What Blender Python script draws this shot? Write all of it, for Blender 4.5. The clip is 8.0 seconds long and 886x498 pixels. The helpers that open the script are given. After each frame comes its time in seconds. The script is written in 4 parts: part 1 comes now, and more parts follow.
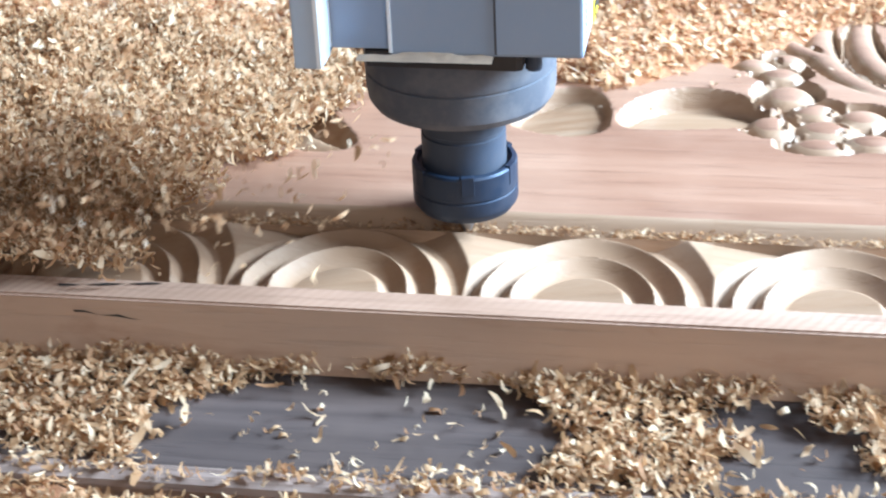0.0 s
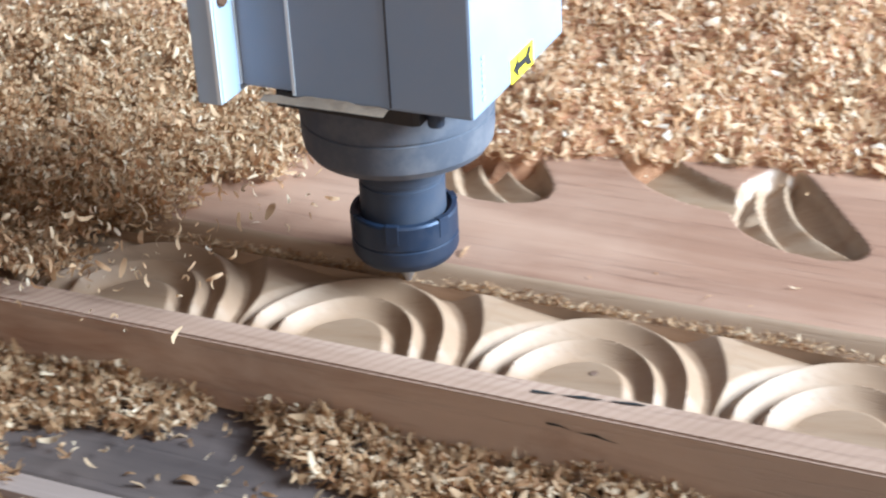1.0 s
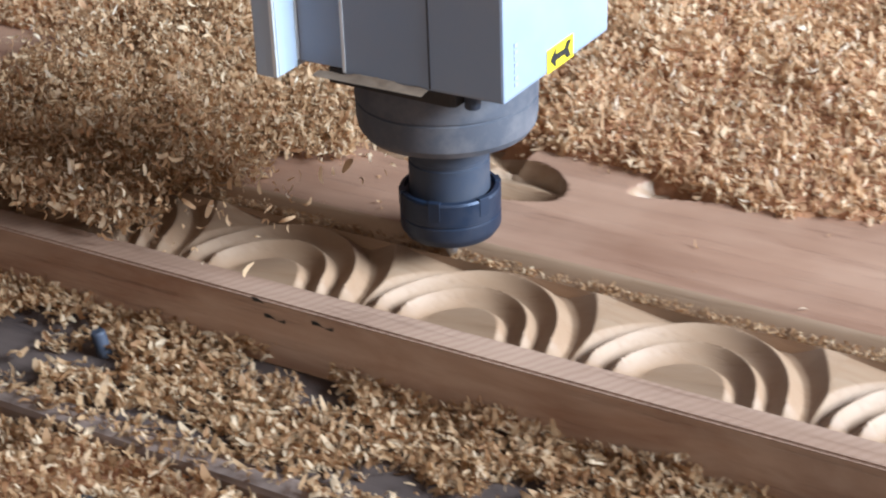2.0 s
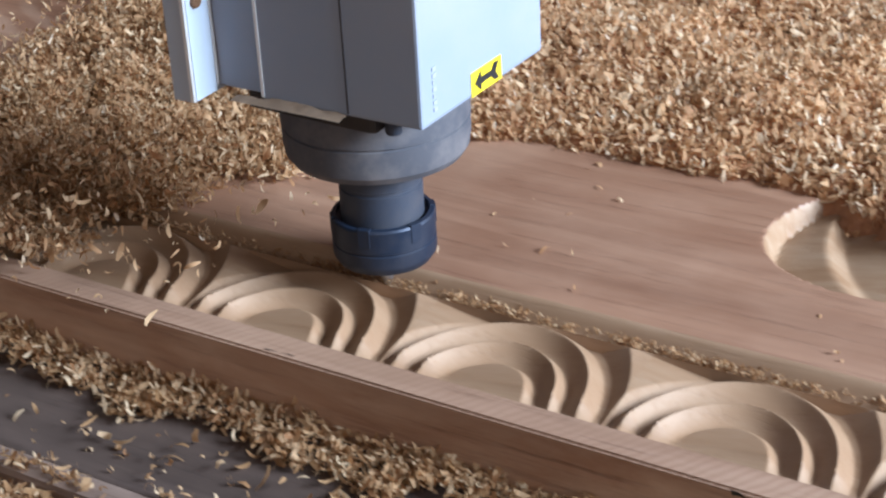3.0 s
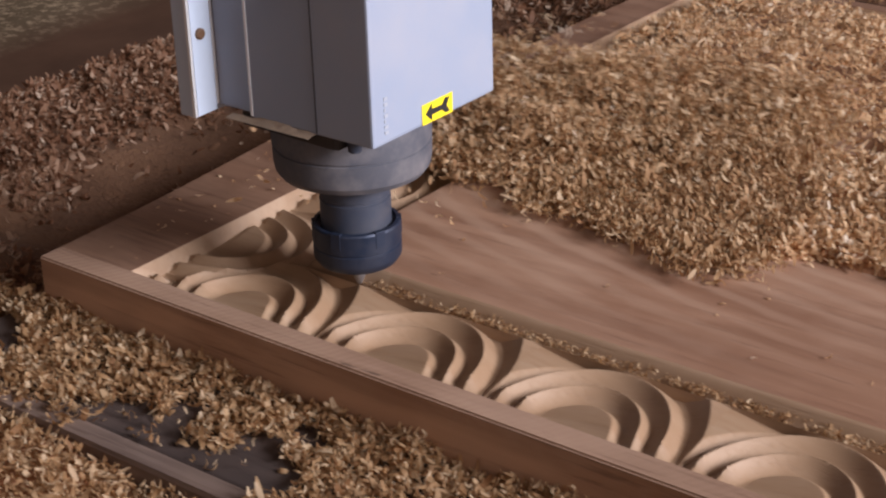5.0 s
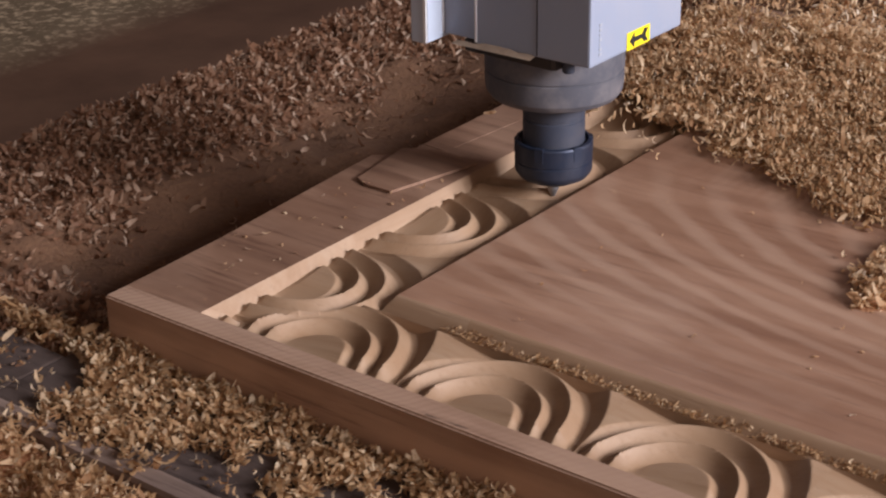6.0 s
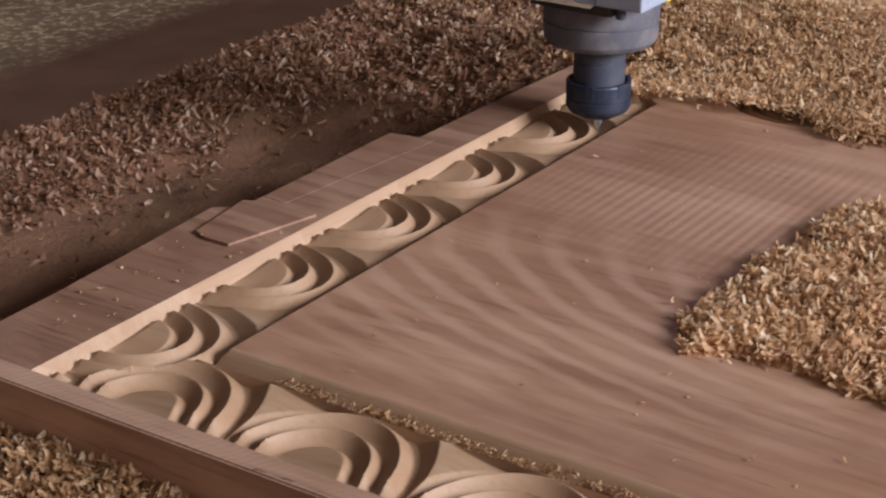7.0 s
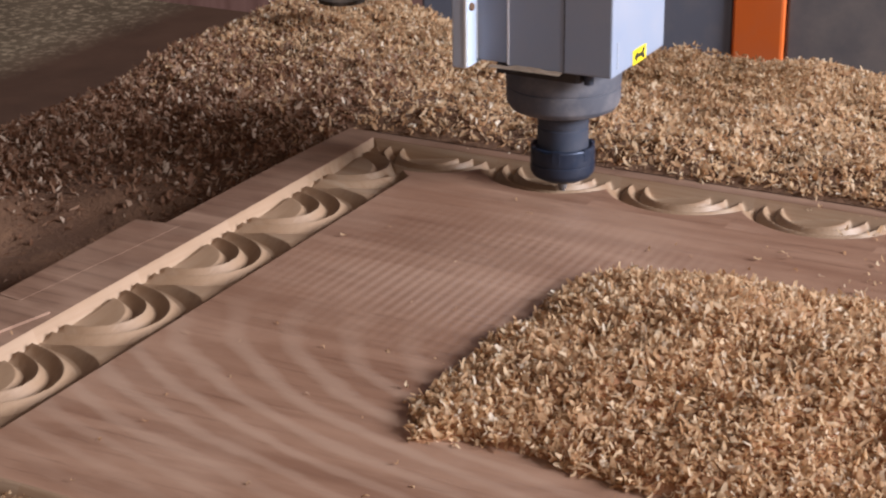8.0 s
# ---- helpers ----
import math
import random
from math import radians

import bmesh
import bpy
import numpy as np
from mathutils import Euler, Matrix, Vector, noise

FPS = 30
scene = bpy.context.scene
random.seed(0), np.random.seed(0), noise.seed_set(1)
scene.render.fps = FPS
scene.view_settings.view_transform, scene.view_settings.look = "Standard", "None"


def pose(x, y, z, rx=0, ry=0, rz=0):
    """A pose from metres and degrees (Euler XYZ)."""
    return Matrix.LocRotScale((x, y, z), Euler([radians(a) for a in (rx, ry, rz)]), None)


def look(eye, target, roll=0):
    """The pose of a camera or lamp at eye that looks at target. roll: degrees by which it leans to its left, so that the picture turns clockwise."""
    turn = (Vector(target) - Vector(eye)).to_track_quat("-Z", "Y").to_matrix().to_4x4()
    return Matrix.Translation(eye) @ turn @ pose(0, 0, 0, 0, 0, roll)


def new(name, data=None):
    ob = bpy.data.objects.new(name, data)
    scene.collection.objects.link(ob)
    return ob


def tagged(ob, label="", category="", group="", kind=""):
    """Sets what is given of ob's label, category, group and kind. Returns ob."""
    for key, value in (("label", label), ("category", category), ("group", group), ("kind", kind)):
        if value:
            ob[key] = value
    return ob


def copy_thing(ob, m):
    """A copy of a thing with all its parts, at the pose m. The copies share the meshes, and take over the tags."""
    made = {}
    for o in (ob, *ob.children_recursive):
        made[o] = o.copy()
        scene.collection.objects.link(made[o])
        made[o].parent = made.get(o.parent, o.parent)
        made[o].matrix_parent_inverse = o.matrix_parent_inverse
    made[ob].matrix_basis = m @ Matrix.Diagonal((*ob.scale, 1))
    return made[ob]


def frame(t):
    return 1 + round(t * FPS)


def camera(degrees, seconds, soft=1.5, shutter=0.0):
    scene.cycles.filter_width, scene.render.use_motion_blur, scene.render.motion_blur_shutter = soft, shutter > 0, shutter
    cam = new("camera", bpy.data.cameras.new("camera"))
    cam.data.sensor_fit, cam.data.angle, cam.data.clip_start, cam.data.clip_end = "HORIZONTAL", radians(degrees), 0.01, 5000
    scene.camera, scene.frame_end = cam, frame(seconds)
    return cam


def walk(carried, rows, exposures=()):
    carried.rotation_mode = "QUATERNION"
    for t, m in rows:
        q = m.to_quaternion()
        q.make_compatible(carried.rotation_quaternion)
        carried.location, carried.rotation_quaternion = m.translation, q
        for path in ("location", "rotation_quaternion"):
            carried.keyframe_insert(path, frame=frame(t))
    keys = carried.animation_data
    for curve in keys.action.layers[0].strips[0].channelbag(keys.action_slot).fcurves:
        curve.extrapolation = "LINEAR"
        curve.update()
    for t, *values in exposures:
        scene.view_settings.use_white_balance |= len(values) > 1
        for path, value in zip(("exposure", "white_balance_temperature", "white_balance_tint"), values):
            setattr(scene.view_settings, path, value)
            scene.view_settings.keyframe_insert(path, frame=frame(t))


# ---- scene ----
cam = camera(28.77, 8.0, soft=2.15, shutter=0.18)

# seconds, eye x y z, yaw, pitch, roll
CAMERA_ROWS = [
    (0.0, 1.2785, -0.5282, 0.3082, 10.80, -28.55, -2.79),
    (0.5, 1.2634, -0.4929, 0.3025, 18.71, -27.36, -3.09),
    (1.0, 1.2173, -0.4587, 0.3151, 25.28, -28.31, -3.11),
    (1.5, 1.1599, -0.4605, 0.3293, 32.41, -29.47, -3.08),
    (1.7, 1.1235, -0.4739, 0.3252, 31.49, -28.77, -2.34),
    (2.8, 0.9032, -0.4532, 0.3037, 32.60, -25.91, -2.79),
    (3.0, 0.8670, -0.4299, 0.3144, 33.12, -27.39, -3.19),
    (3.5, 0.7854, -0.4607, 0.3251, 32.49, -27.47, -2.05),
    (4.0, 0.7377, -0.5045, 0.3296, 33.59, -26.78, -0.40),
    (4.5, 0.6538, -0.5094, 0.3239, 33.93, -24.76, 0.09),
    (4.7, 0.6072, -0.4831, 0.3353, 36.38, -24.98, -1.18),
    (5.8, 0.5089, -0.4772, 0.3498, 39.21, -25.40, -2.10),
    (6.0, 0.5108, -0.4799, 0.3470, 38.14, -24.77, -0.98),
    (6.5, 0.5249, -0.4725, 0.3492, 35.85, -24.09, -0.41),
    (7.0, 0.5303, -0.4694, 0.3515, 33.81, -23.32, -0.04),
    (7.5, 0.5511, -0.4437, 0.3701, 29.67, -22.64, -0.16),
    (8.0, 0.5688, -0.4259, 0.3658, 28.21, -21.86, -0.79),
]


def eye_pose(x, y, z, yaw, pitch, roll):
    a, b = radians(yaw), radians(pitch)
    ahead = Vector((-math.sin(a) * math.cos(b), math.cos(a) * math.cos(b), math.sin(b)))
    return look((x, y, z), Vector((x, y, z)) + ahead, roll)


walk(cam, [(t, eye_pose(*row)) for t, *row in CAMERA_ROWS],
     exposures=[(0.0, 0.86, 5250, 3), (0.5, 0.62, 5350, 4), (1.0, 0.48, 5450, 5), (1.7, 0.24, 5800, 9), (3.0, 0.08, 5950, 12), (4.5, -0.24, 6950, 25), (6.0, -0.30, 7300, 28), (8.0, -0.10, 6850, 23)])

# ---- light: daylight from the open side of the workshop, and an added front fill ----
world = bpy.data.worlds.new("sky")
scene.world = world
world.use_nodes = True
wn = world.node_tree.nodes
sky = wn.new("ShaderNodeTexSky")
sky.sky_type, sky.sun_disc = "NISHITA", False
sky.sun_elevation, sky.sun_rotation = radians(40), radians(60)
wn["Background"].inputs["Strength"].default_value = 0.02
world.node_tree.links.new(sky.outputs[0], wn["Background"].inputs["Color"])

door_light = bpy.data.lights.new("open_side_daylight", "AREA")
door_light.shape, door_light.size, door_light.size_y = "RECTANGLE", 2.1, 1.3
door_light.energy, door_light.color = 590, (0.81, 0.92, 1.0)
new("open_side_daylight", door_light).matrix_world = look((4.25, 0.60, 1.85), (0.5, 0.2, 0.0))
# Added warm fill lamp for the shaded sides; no such source is known
front_light = bpy.data.lights.new("front_fill_light", "AREA")
front_light.shape, front_light.size, front_light.size_y = "RECTANGLE", 2.4, 1.8
front_light.energy, front_light.color = 30, (1.0, 0.80, 0.62)
new("front_fill_light", front_light).matrix_world = look((2.6, -3.15, 1.7), (0.9, 0.2, 0.0))


# ---- materials ----
def material(name, rough=0.6, metallic=0.0):
    m = bpy.data.materials.new(name)
    m.use_nodes = True
    b = m.node_tree.nodes["Principled BSDF"]
    b.inputs["Roughness"].default_value = rough
    b.inputs["Metallic"].default_value = metallic
    return m, m.node_tree.nodes, m.node_tree.links, b


def coords(n, l, scale=(1, 1, 1), kind="Object"):
    c, mp = n.new("ShaderNodeTexCoord"), n.new("ShaderNodeMapping")
    mp.inputs["Scale"].default_value = scale
    l.new(c.outputs[kind], mp.inputs[0])
    return mp.outputs[0]


def noise_tex(n, l, vec, scale, detail=5, rough=0.55, dist=0.0):
    t = n.new("ShaderNodeTexNoise")
    for k, v in (("Scale", scale), ("Detail", detail), ("Roughness", rough), ("Distortion", dist)):
        t.inputs[k].default_value = v
    l.new(vec, t.inputs["Vector"])
    return t.outputs["Fac"]


def ramp(n, l, fac, stops):
    r = n.new("ShaderNodeValToRGB")
    e = r.color_ramp.elements
    while len(e) < len(stops):
        e.new(0.5)
    for k, (p, c) in zip(e, stops):
        k.position, k.color = p, (*c, 1)
    l.new(fac, r.inputs[0])
    return r.outputs[0]


def mix(n, l, fac, a, b, kind="MIX"):
    x = n.new("ShaderNodeMix")
    x.data_type, x.blend_type = "RGBA", kind
    for k, v in ((0, fac), (6, a), (7, b)):
        if isinstance(v, bpy.types.NodeSocket):
            l.new(v, x.inputs[k])
        else:
            x.inputs[k].default_value = v if k == 0 else (*v, 1)
    return x.outputs[2]


def bump(n, l, b, height, strength, dist):
    x = n.new("ShaderNodeBump")
    x.inputs["Strength"].default_value, x.inputs["Distance"].default_value = strength, dist
    l.new(height, x.inputs["Height"])
    l.new(x.outputs[0], b.inputs["Normal"])


def wood(name, dark, mid, light, rough=0.55, along="x", fine=1.0, ripple=False, marks=False, dusty=False, powder=0.35):
    m, n, l, b = material(name, rough)
    flat = (lambda a, c: (a, c, c)) if along == "x" else (lambda a, c: (c, a, c))
    broad = noise_tex(n, l, coords(n, l, flat(1.2, 9)), 1.6, 4, 0.6, 0.8)
    grain = noise_tex(n, l, coords(n, l, flat(3, 45)), 2.2, 8, 0.65, 0.5)
    pores = noise_tex(n, l, coords(n, l, flat(7, 150)), 2.0, 4, 0.75)
    a = ramp(n, l, grain, [(0.30, dark), (0.50, mid), (0.72, light)])
    c = ramp(n, l, broad, [(0.36, dark), (0.52, mid), (0.68, light)])
    col = mix(n, l, 0.5, a, c)
    pm = ramp(n, l, pores, [(0.35, (0.5, 0.42, 0.39)), (0.45, (1, 1, 1))])
    col = mix(n, l, 0.75 * fine, col, pm, "MULTIPLY")
    # long growth rings that swing along the board
    w = n.new("ShaderNodeTexWave")
    w.wave_profile, w.bands_direction = "SAW", "Y" if along == "x" else "X"
    for k, q in (("Scale", 1.7), ("Distortion", 11.0), ("Detail", 3.0), ("Detail Scale", 0.9), ("Detail Roughness", 0.6)):
        w.inputs[k].default_value = q
    l.new(coords(n, l, flat(0.35, 1.6)), w.inputs["Vector"])
    rings = ramp(n, l, w.outputs["Fac"], [(0.0, (1, 1, 1)), (0.72, (0.90, 0.85, 0.82)), (0.93, (0.70, 0.58, 0.53)), (1.0, (0.95, 0.95, 0.95))])
    col = mix(n, l, 0.42 * fine, col, rings, "MULTIPLY")
    # pale flames of the figure, slanting across the grain
    fc, fm = n.new("ShaderNodeTexCoord"), n.new("ShaderNodeMapping")
    fm.inputs["Rotation"].default_value, fm.inputs["Scale"].default_value = (0, 0, radians(28 if along == "x" else -28)), flat(2.2, 13)
    l.new(fc.outputs["Object"], fm.inputs[0])
    flame = noise_tex(n, l, fm.outputs[0], 1.5, 3, 0.55, 1.3)
    col = mix(n, l, ramp(n, l, flame, [(0.50, (0, 0, 0)), (0.62, (0.6 * fine,) * 3)]), col, tuple(1.22 * q for q in light))
    col = mix(n, l, ramp(n, l, flame, [(0.34, (0.2 * fine,) * 3), (0.45, (0, 0, 0))]), col, dark)
    dust = noise_tex(n, l, coords(n, l), 7.0, 5, 0.6)
    col = mix(n, l, ramp(n, l, dust, [(0.45, (0, 0, 0)), (0.8, (powder,) * 3)]), col, (0.58, 0.40, 0.29))
    if ripple:
        # nested pale arcs of the figure where a growth cone comes to the face
        cone, kc, km = n.new("ShaderNodeTexWave"), n.new("ShaderNodeTexCoord"), n.new("ShaderNodeMapping")
        cone.wave_type, cone.rings_direction = "RINGS", "Z"
        for k, q in (("Scale", 22.0), ("Distortion", 2.6), ("Detail", 3.0), ("Detail Scale", 1.6), ("Detail Roughness", 0.6)):
            cone.inputs[k].default_value = q
        km.inputs["Location"].default_value, km.inputs["Scale"].default_value = (-0.168, -0.275, 0), (0.42, 1.0, 0)
        l.new(kc.outputs["Object"], km.inputs[0]), l.new(km.outputs[0], cone.inputs["Vector"])
        reach, rm = n.new("ShaderNodeTexGradient"), n.new("ShaderNodeMapping")
        reach.gradient_type = "SPHERICAL"
        rm.inputs["Location"].default_value, rm.inputs["Scale"].default_value = (-0.60, -1.36, 0), (4.0, 8.0, 0)
        l.new(kc.outputs["Object"], rm.inputs[0]), l.new(rm.outputs[0], reach.inputs[0])
        arcs = mix(n, l, 1.0, ramp(n, l, reach.outputs["Fac"], [(0.0, (0, 0, 0)), (0.7, (1, 1, 1))]), ramp(n, l, cone.outputs["Fac"], [(0.40, (0.0,) * 3), (0.95, (0.42,) * 3)]), "MULTIPLY")
        col = mix(n, l, arcs, col, (0.42, 0.285, 0.205))
        v = n.new("ShaderNodeTexWave")
        # chatter marks of the planing tool, across the grain
        v.wave_profile, v.bands_direction = "SIN", "X"
        for k, q in (("Scale", 48), ("Distortion", 1.6), ("Detail", 1.5), ("Detail Scale", 0.4)):
            v.inputs[k].default_value = q
        l.new(coords(n, l, (1, 0.25, 1)), v.inputs["Vector"])
        zone = n.new("ShaderNodeTexGradient")
        zone.gradient_type = "SPHERICAL"
        zc, zm = n.new("ShaderNodeTexCoord"), n.new("ShaderNodeMapping")
        zm.inputs["Location"].default_value, zm.inputs["Scale"].default_value = (-1.15, -2.9, 0), (6.0, 8.3, 1)
        l.new(zc.outputs["Object"], zm.inputs[0]), l.new(zm.outputs[0], zone.inputs[0])
        where = mix(n, l, 1.0, ramp(n, l, zone.outputs["Fac"], [(0.05, (0, 0, 0)), (0.6, (1, 1, 1))]), ramp(n, l, broad, [(0.35, (0.12, 0.12, 0.12)), (0.6, (0.75, 0.75, 0.75))]), "MULTIPLY")
        lit = mix(n, l, mix(n, l, 1.0, v.outputs["Fac"], (0.55, 0.55, 0.55), "MULTIPLY"), mix(n, l, 0.08, col, (0.1, 0.05, 0.035)), (0.46, 0.305, 0.225))
        col = mix(n, l, where, col, lit)
    if marks:
        w2, wc, wm = n.new("ShaderNodeTexWave"), n.new("ShaderNodeTexCoord"), n.new("ShaderNodeMapping")
        wm.inputs["Rotation"].default_value = (0, 0, radians(32))
        for k, q in (("Scale", 85), ("Distortion", 3.0), ("Detail", 2.0), ("Detail Scale", 1.2)):
            w2.inputs[k].default_value = q
        l.new(wc.outputs["Object"], wm.inputs[0]), l.new(wm.outputs[0], w2.inputs["Vector"])
        lines = ramp(n, l, w2.outputs["Fac"], [(0.25, (0.82, 0.77, 0.74)), (0.6, (1, 1, 1))])
        col = mix(n, l, ramp(n, l, broad, [(0.40, (0.15,) * 3), (0.60, (0.75,) * 3)]), col, mix(n, l, 1.0, col, lines, "MULTIPLY"))
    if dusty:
        # fine sawdust on the sawn face; the x ramp paints stronger light at +x
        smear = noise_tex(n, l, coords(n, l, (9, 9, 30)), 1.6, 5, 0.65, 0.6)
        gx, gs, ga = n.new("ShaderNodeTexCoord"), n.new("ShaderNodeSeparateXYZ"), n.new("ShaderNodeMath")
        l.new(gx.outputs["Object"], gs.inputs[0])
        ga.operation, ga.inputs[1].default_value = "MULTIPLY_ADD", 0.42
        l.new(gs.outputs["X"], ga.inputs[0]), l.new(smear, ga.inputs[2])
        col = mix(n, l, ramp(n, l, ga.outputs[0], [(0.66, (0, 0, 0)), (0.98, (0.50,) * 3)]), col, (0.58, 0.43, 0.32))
    l.new(col, b.inputs["Base Color"])
    bump(n, l, b, mix(n, l, 0.5, a, pm), 0.25, 0.0015)
    return m


FIELD_TONES = (0.168, 0.083, 0.051), (0.240, 0.128, 0.080), (0.315, 0.187, 0.124)
CUT_TONES = (0.228, 0.129, 0.069), (0.290, 0.186, 0.114), (0.345, 0.247, 0.169)
field_wood = wood("planed_wood", *FIELD_TONES, 0.5, fine=0.6, ripple=True)
rim_wood = wood("dusty_rim_wood", (0.21, 0.122, 0.077), (0.295, 0.185, 0.127), (0.375, 0.255, 0.186), 0.7, fine=0.7, marks=True)
margin_wood = wood("unplaned_margin_wood", (0.115, 0.056, 0.034), (0.182, 0.097, 0.060), (0.25, 0.150, 0.100), 0.65)
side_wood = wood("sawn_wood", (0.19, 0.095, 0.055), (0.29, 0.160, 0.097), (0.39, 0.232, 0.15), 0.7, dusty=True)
cut_wood = wood("fresh_cut_wood", *CUT_TONES, 0.6, fine=0.2)
plank_wood = wood("grey_plank_wood", (0.024, 0.014, 0.012), (0.040, 0.025, 0.021), (0.066, 0.045, 0.039), 0.9, powder=0.08)
worn_edge = wood("worn_plank_edge", (0.10, 0.068, 0.055), (0.16, 0.114, 0.094), (0.235, 0.175, 0.148), 0.75, powder=0.15)


def chips_material(name, stops, rough=0.7):
    """Thin shavings that let some light through."""
    m, n, l, b = material(name, rough)
    g = n.new("ShaderNodeNewGeometry")
    col = ramp(n, l, g.outputs["Random Per Island"], stops)
    spot = noise_tex(n, l, coords(n, l), 9.0, 4, 0.6)
    col = mix(n, l, 0.35, col, ramp(n, l, spot, [(0.3, (0.62, 0.5, 0.42)), (0.65, (1, 1, 1))]), "MULTIPLY")
    l.new(col, b.inputs["Base Color"])
    t = noise_tex(n, l, coords(n, l, (300, 300, 300)), 3.0, 3)
    bump(n, l, b, t, 0.3, 0.0006)
    thin, both = n.new("ShaderNodeBsdfTranslucent"), n.new("ShaderNodeMixShader")
    both.inputs[0].default_value = 0.58
    l.new(col, thin.inputs["Color"])
    l.new(b.outputs[0], both.inputs[1]), l.new(thin.outputs[0], both.inputs[2])
    l.new(both.outputs[0], n["Material Output"].inputs["Surface"])
    return m


chip_mat = chips_material("wood_chips", [(0.0, (0.51, 0.29, 0.150)), (0.25, (0.65, 0.42, 0.235)), (0.6, (0.75, 0.53, 0.320)), (0.9, (0.83, 0.66, 0.450)), (1.0, (0.90, 0.80, 0.65))])


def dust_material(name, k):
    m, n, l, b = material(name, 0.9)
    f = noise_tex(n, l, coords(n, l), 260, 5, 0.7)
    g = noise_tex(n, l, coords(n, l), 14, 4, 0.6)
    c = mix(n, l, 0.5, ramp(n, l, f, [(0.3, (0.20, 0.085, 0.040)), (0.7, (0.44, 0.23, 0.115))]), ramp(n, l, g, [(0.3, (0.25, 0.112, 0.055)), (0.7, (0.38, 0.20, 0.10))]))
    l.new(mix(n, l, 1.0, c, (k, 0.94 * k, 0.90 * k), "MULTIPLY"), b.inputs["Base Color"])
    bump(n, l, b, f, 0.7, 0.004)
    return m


dust_mat = dust_material("wood_dust", 1.0)
# Same dust dimmed through k: the panel's shade on it, put into colour
shaded_dust = dust_material("shaded_wood_dust", 0.36)
# Golden chips darker than chip_mat; on the front drift this paints in shade
dim_golden_chips = chips_material("golden_chips_dimmed", [(0.0, (0.33, 0.165, 0.072)), (0.3, (0.46, 0.275, 0.135)), (0.65, (0.60, 0.40, 0.225)), (1.0, (0.76, 0.60, 0.41))])
# Darker copy of the chips, with the bank's half-shade put into the colour
shaded_chips = chips_material("shaded_brown_chips", [(0.0, (0.20, 0.090, 0.046)), (0.4, (0.28, 0.142, 0.080)), (0.72, (0.38, 0.225, 0.140)), (0.9, (0.56, 0.40, 0.29)), (1.0, (0.66, 0.53, 0.41))])


def painted(name, col, rough=0.35, grime=(0.5, 0.42, 0.35), amount=0.25, metallic=0.0, scale=18):
    m, n, l, b = material(name, rough, metallic)
    g = noise_tex(n, l, coords(n, l), scale, 6, 0.65)
    f = noise_tex(n, l, coords(n, l), scale * 9, 3, 0.6)
    c = mix(n, l, ramp(n, l, g, [(0.42, (0, 0, 0)), (0.75, (amount,) * 3)]), col, grime)
    l.new(c, b.inputs["Base Color"])
    l.new(ramp(n, l, g, [(0.3, (rough,) * 3), (0.8, (min(1, rough + 0.3),) * 3)]), b.inputs["Roughness"])
    bump(n, l, b, f, 0.12, 0.0006)
    return m


spindle_paint = painted("grey_blue_paint", (0.235, 0.280, 0.362), 0.45, (0.46, 0.38, 0.32), 0.22)
# Lighter than the rail's own paint: light on its +x face, put into colour
lit_strip_paint = painted("lit_blue_strip", (0.62, 0.75, 0.92), 0.35, (0.5, 0.45, 0.4), 0.12)
rust = painted("rusty_screw", (0.16, 0.08, 0.04), 0.6, amount=0.2)
rail_paint = painted("pale_blue_paint", (0.40, 0.47, 0.58), 0.35, (0.5, 0.45, 0.4), 0.15)
# near-white colour for the bright lines along the spindle's edges
edge_bright = painted("near_white_edge", (0.82, 0.84, 0.86), 0.3, (0.6, 0.55, 0.5), 0.2, 0.3)
steel = painted("worn_steel", (0.072, 0.076, 0.094), 0.6, (0.24, 0.215, 0.21), 0.65, 0.15, 45)
neck_steel = painted("dark_steel", (0.030, 0.040, 0.064), 0.5, (0.13, 0.11, 0.10), 0.4, 0.2, 40)
nut_black = painted("blackened_nut", (0.014, 0.024, 0.048), 0.38, (0.10, 0.08, 0.07), 0.25, 0.4, 50)
gasket_black = painted("black_plate", (0.018, 0.016, 0.017), 0.6, (0.2, 0.13, 0.08), 0.35)
seam_dark = painted("dark_seam", (0.05, 0.05, 0.06), 0.6, amount=0.1)
yellow_label = painted("yellow_label", (0.86, 0.66, 0.02), 0.45, amount=0.06)
black_ink = painted("black_ink", (0.01, 0.01, 0.01), 0.5, amount=0.02)
grey_ink = painted("grey_ink", (0.30, 0.33, 0.38), 0.5, amount=0.02)
bit_steel = painted("carbide_bit", (0.45, 0.45, 0.47), 0.25, amount=0.1, metallic=0.9)
rail_black = painted("black_bed_metal", (0.014, 0.015, 0.017), 0.6, (0.2, 0.13, 0.08), 0.4, 0.1)


# ---- mesh helpers ----
def mesh_object(name, bm, mat, parent=None, smooth=False):
    me = bpy.data.meshes.new(name)
    bm.normal_update()
    bm.to_mesh(me)
    bm.free()
    for q in (mat if isinstance(mat, (list, tuple)) else [mat]):
        me.materials.append(q)
    if smooth:
        for p in me.polygons:
            p.use_smooth = True
    ob = new(name, me)
    ob.parent = parent
    return ob


def part(name, bm, mat, parent, label="", smooth=False):
    return tagged(mesh_object(name, bm, mat, parent, smooth), label)


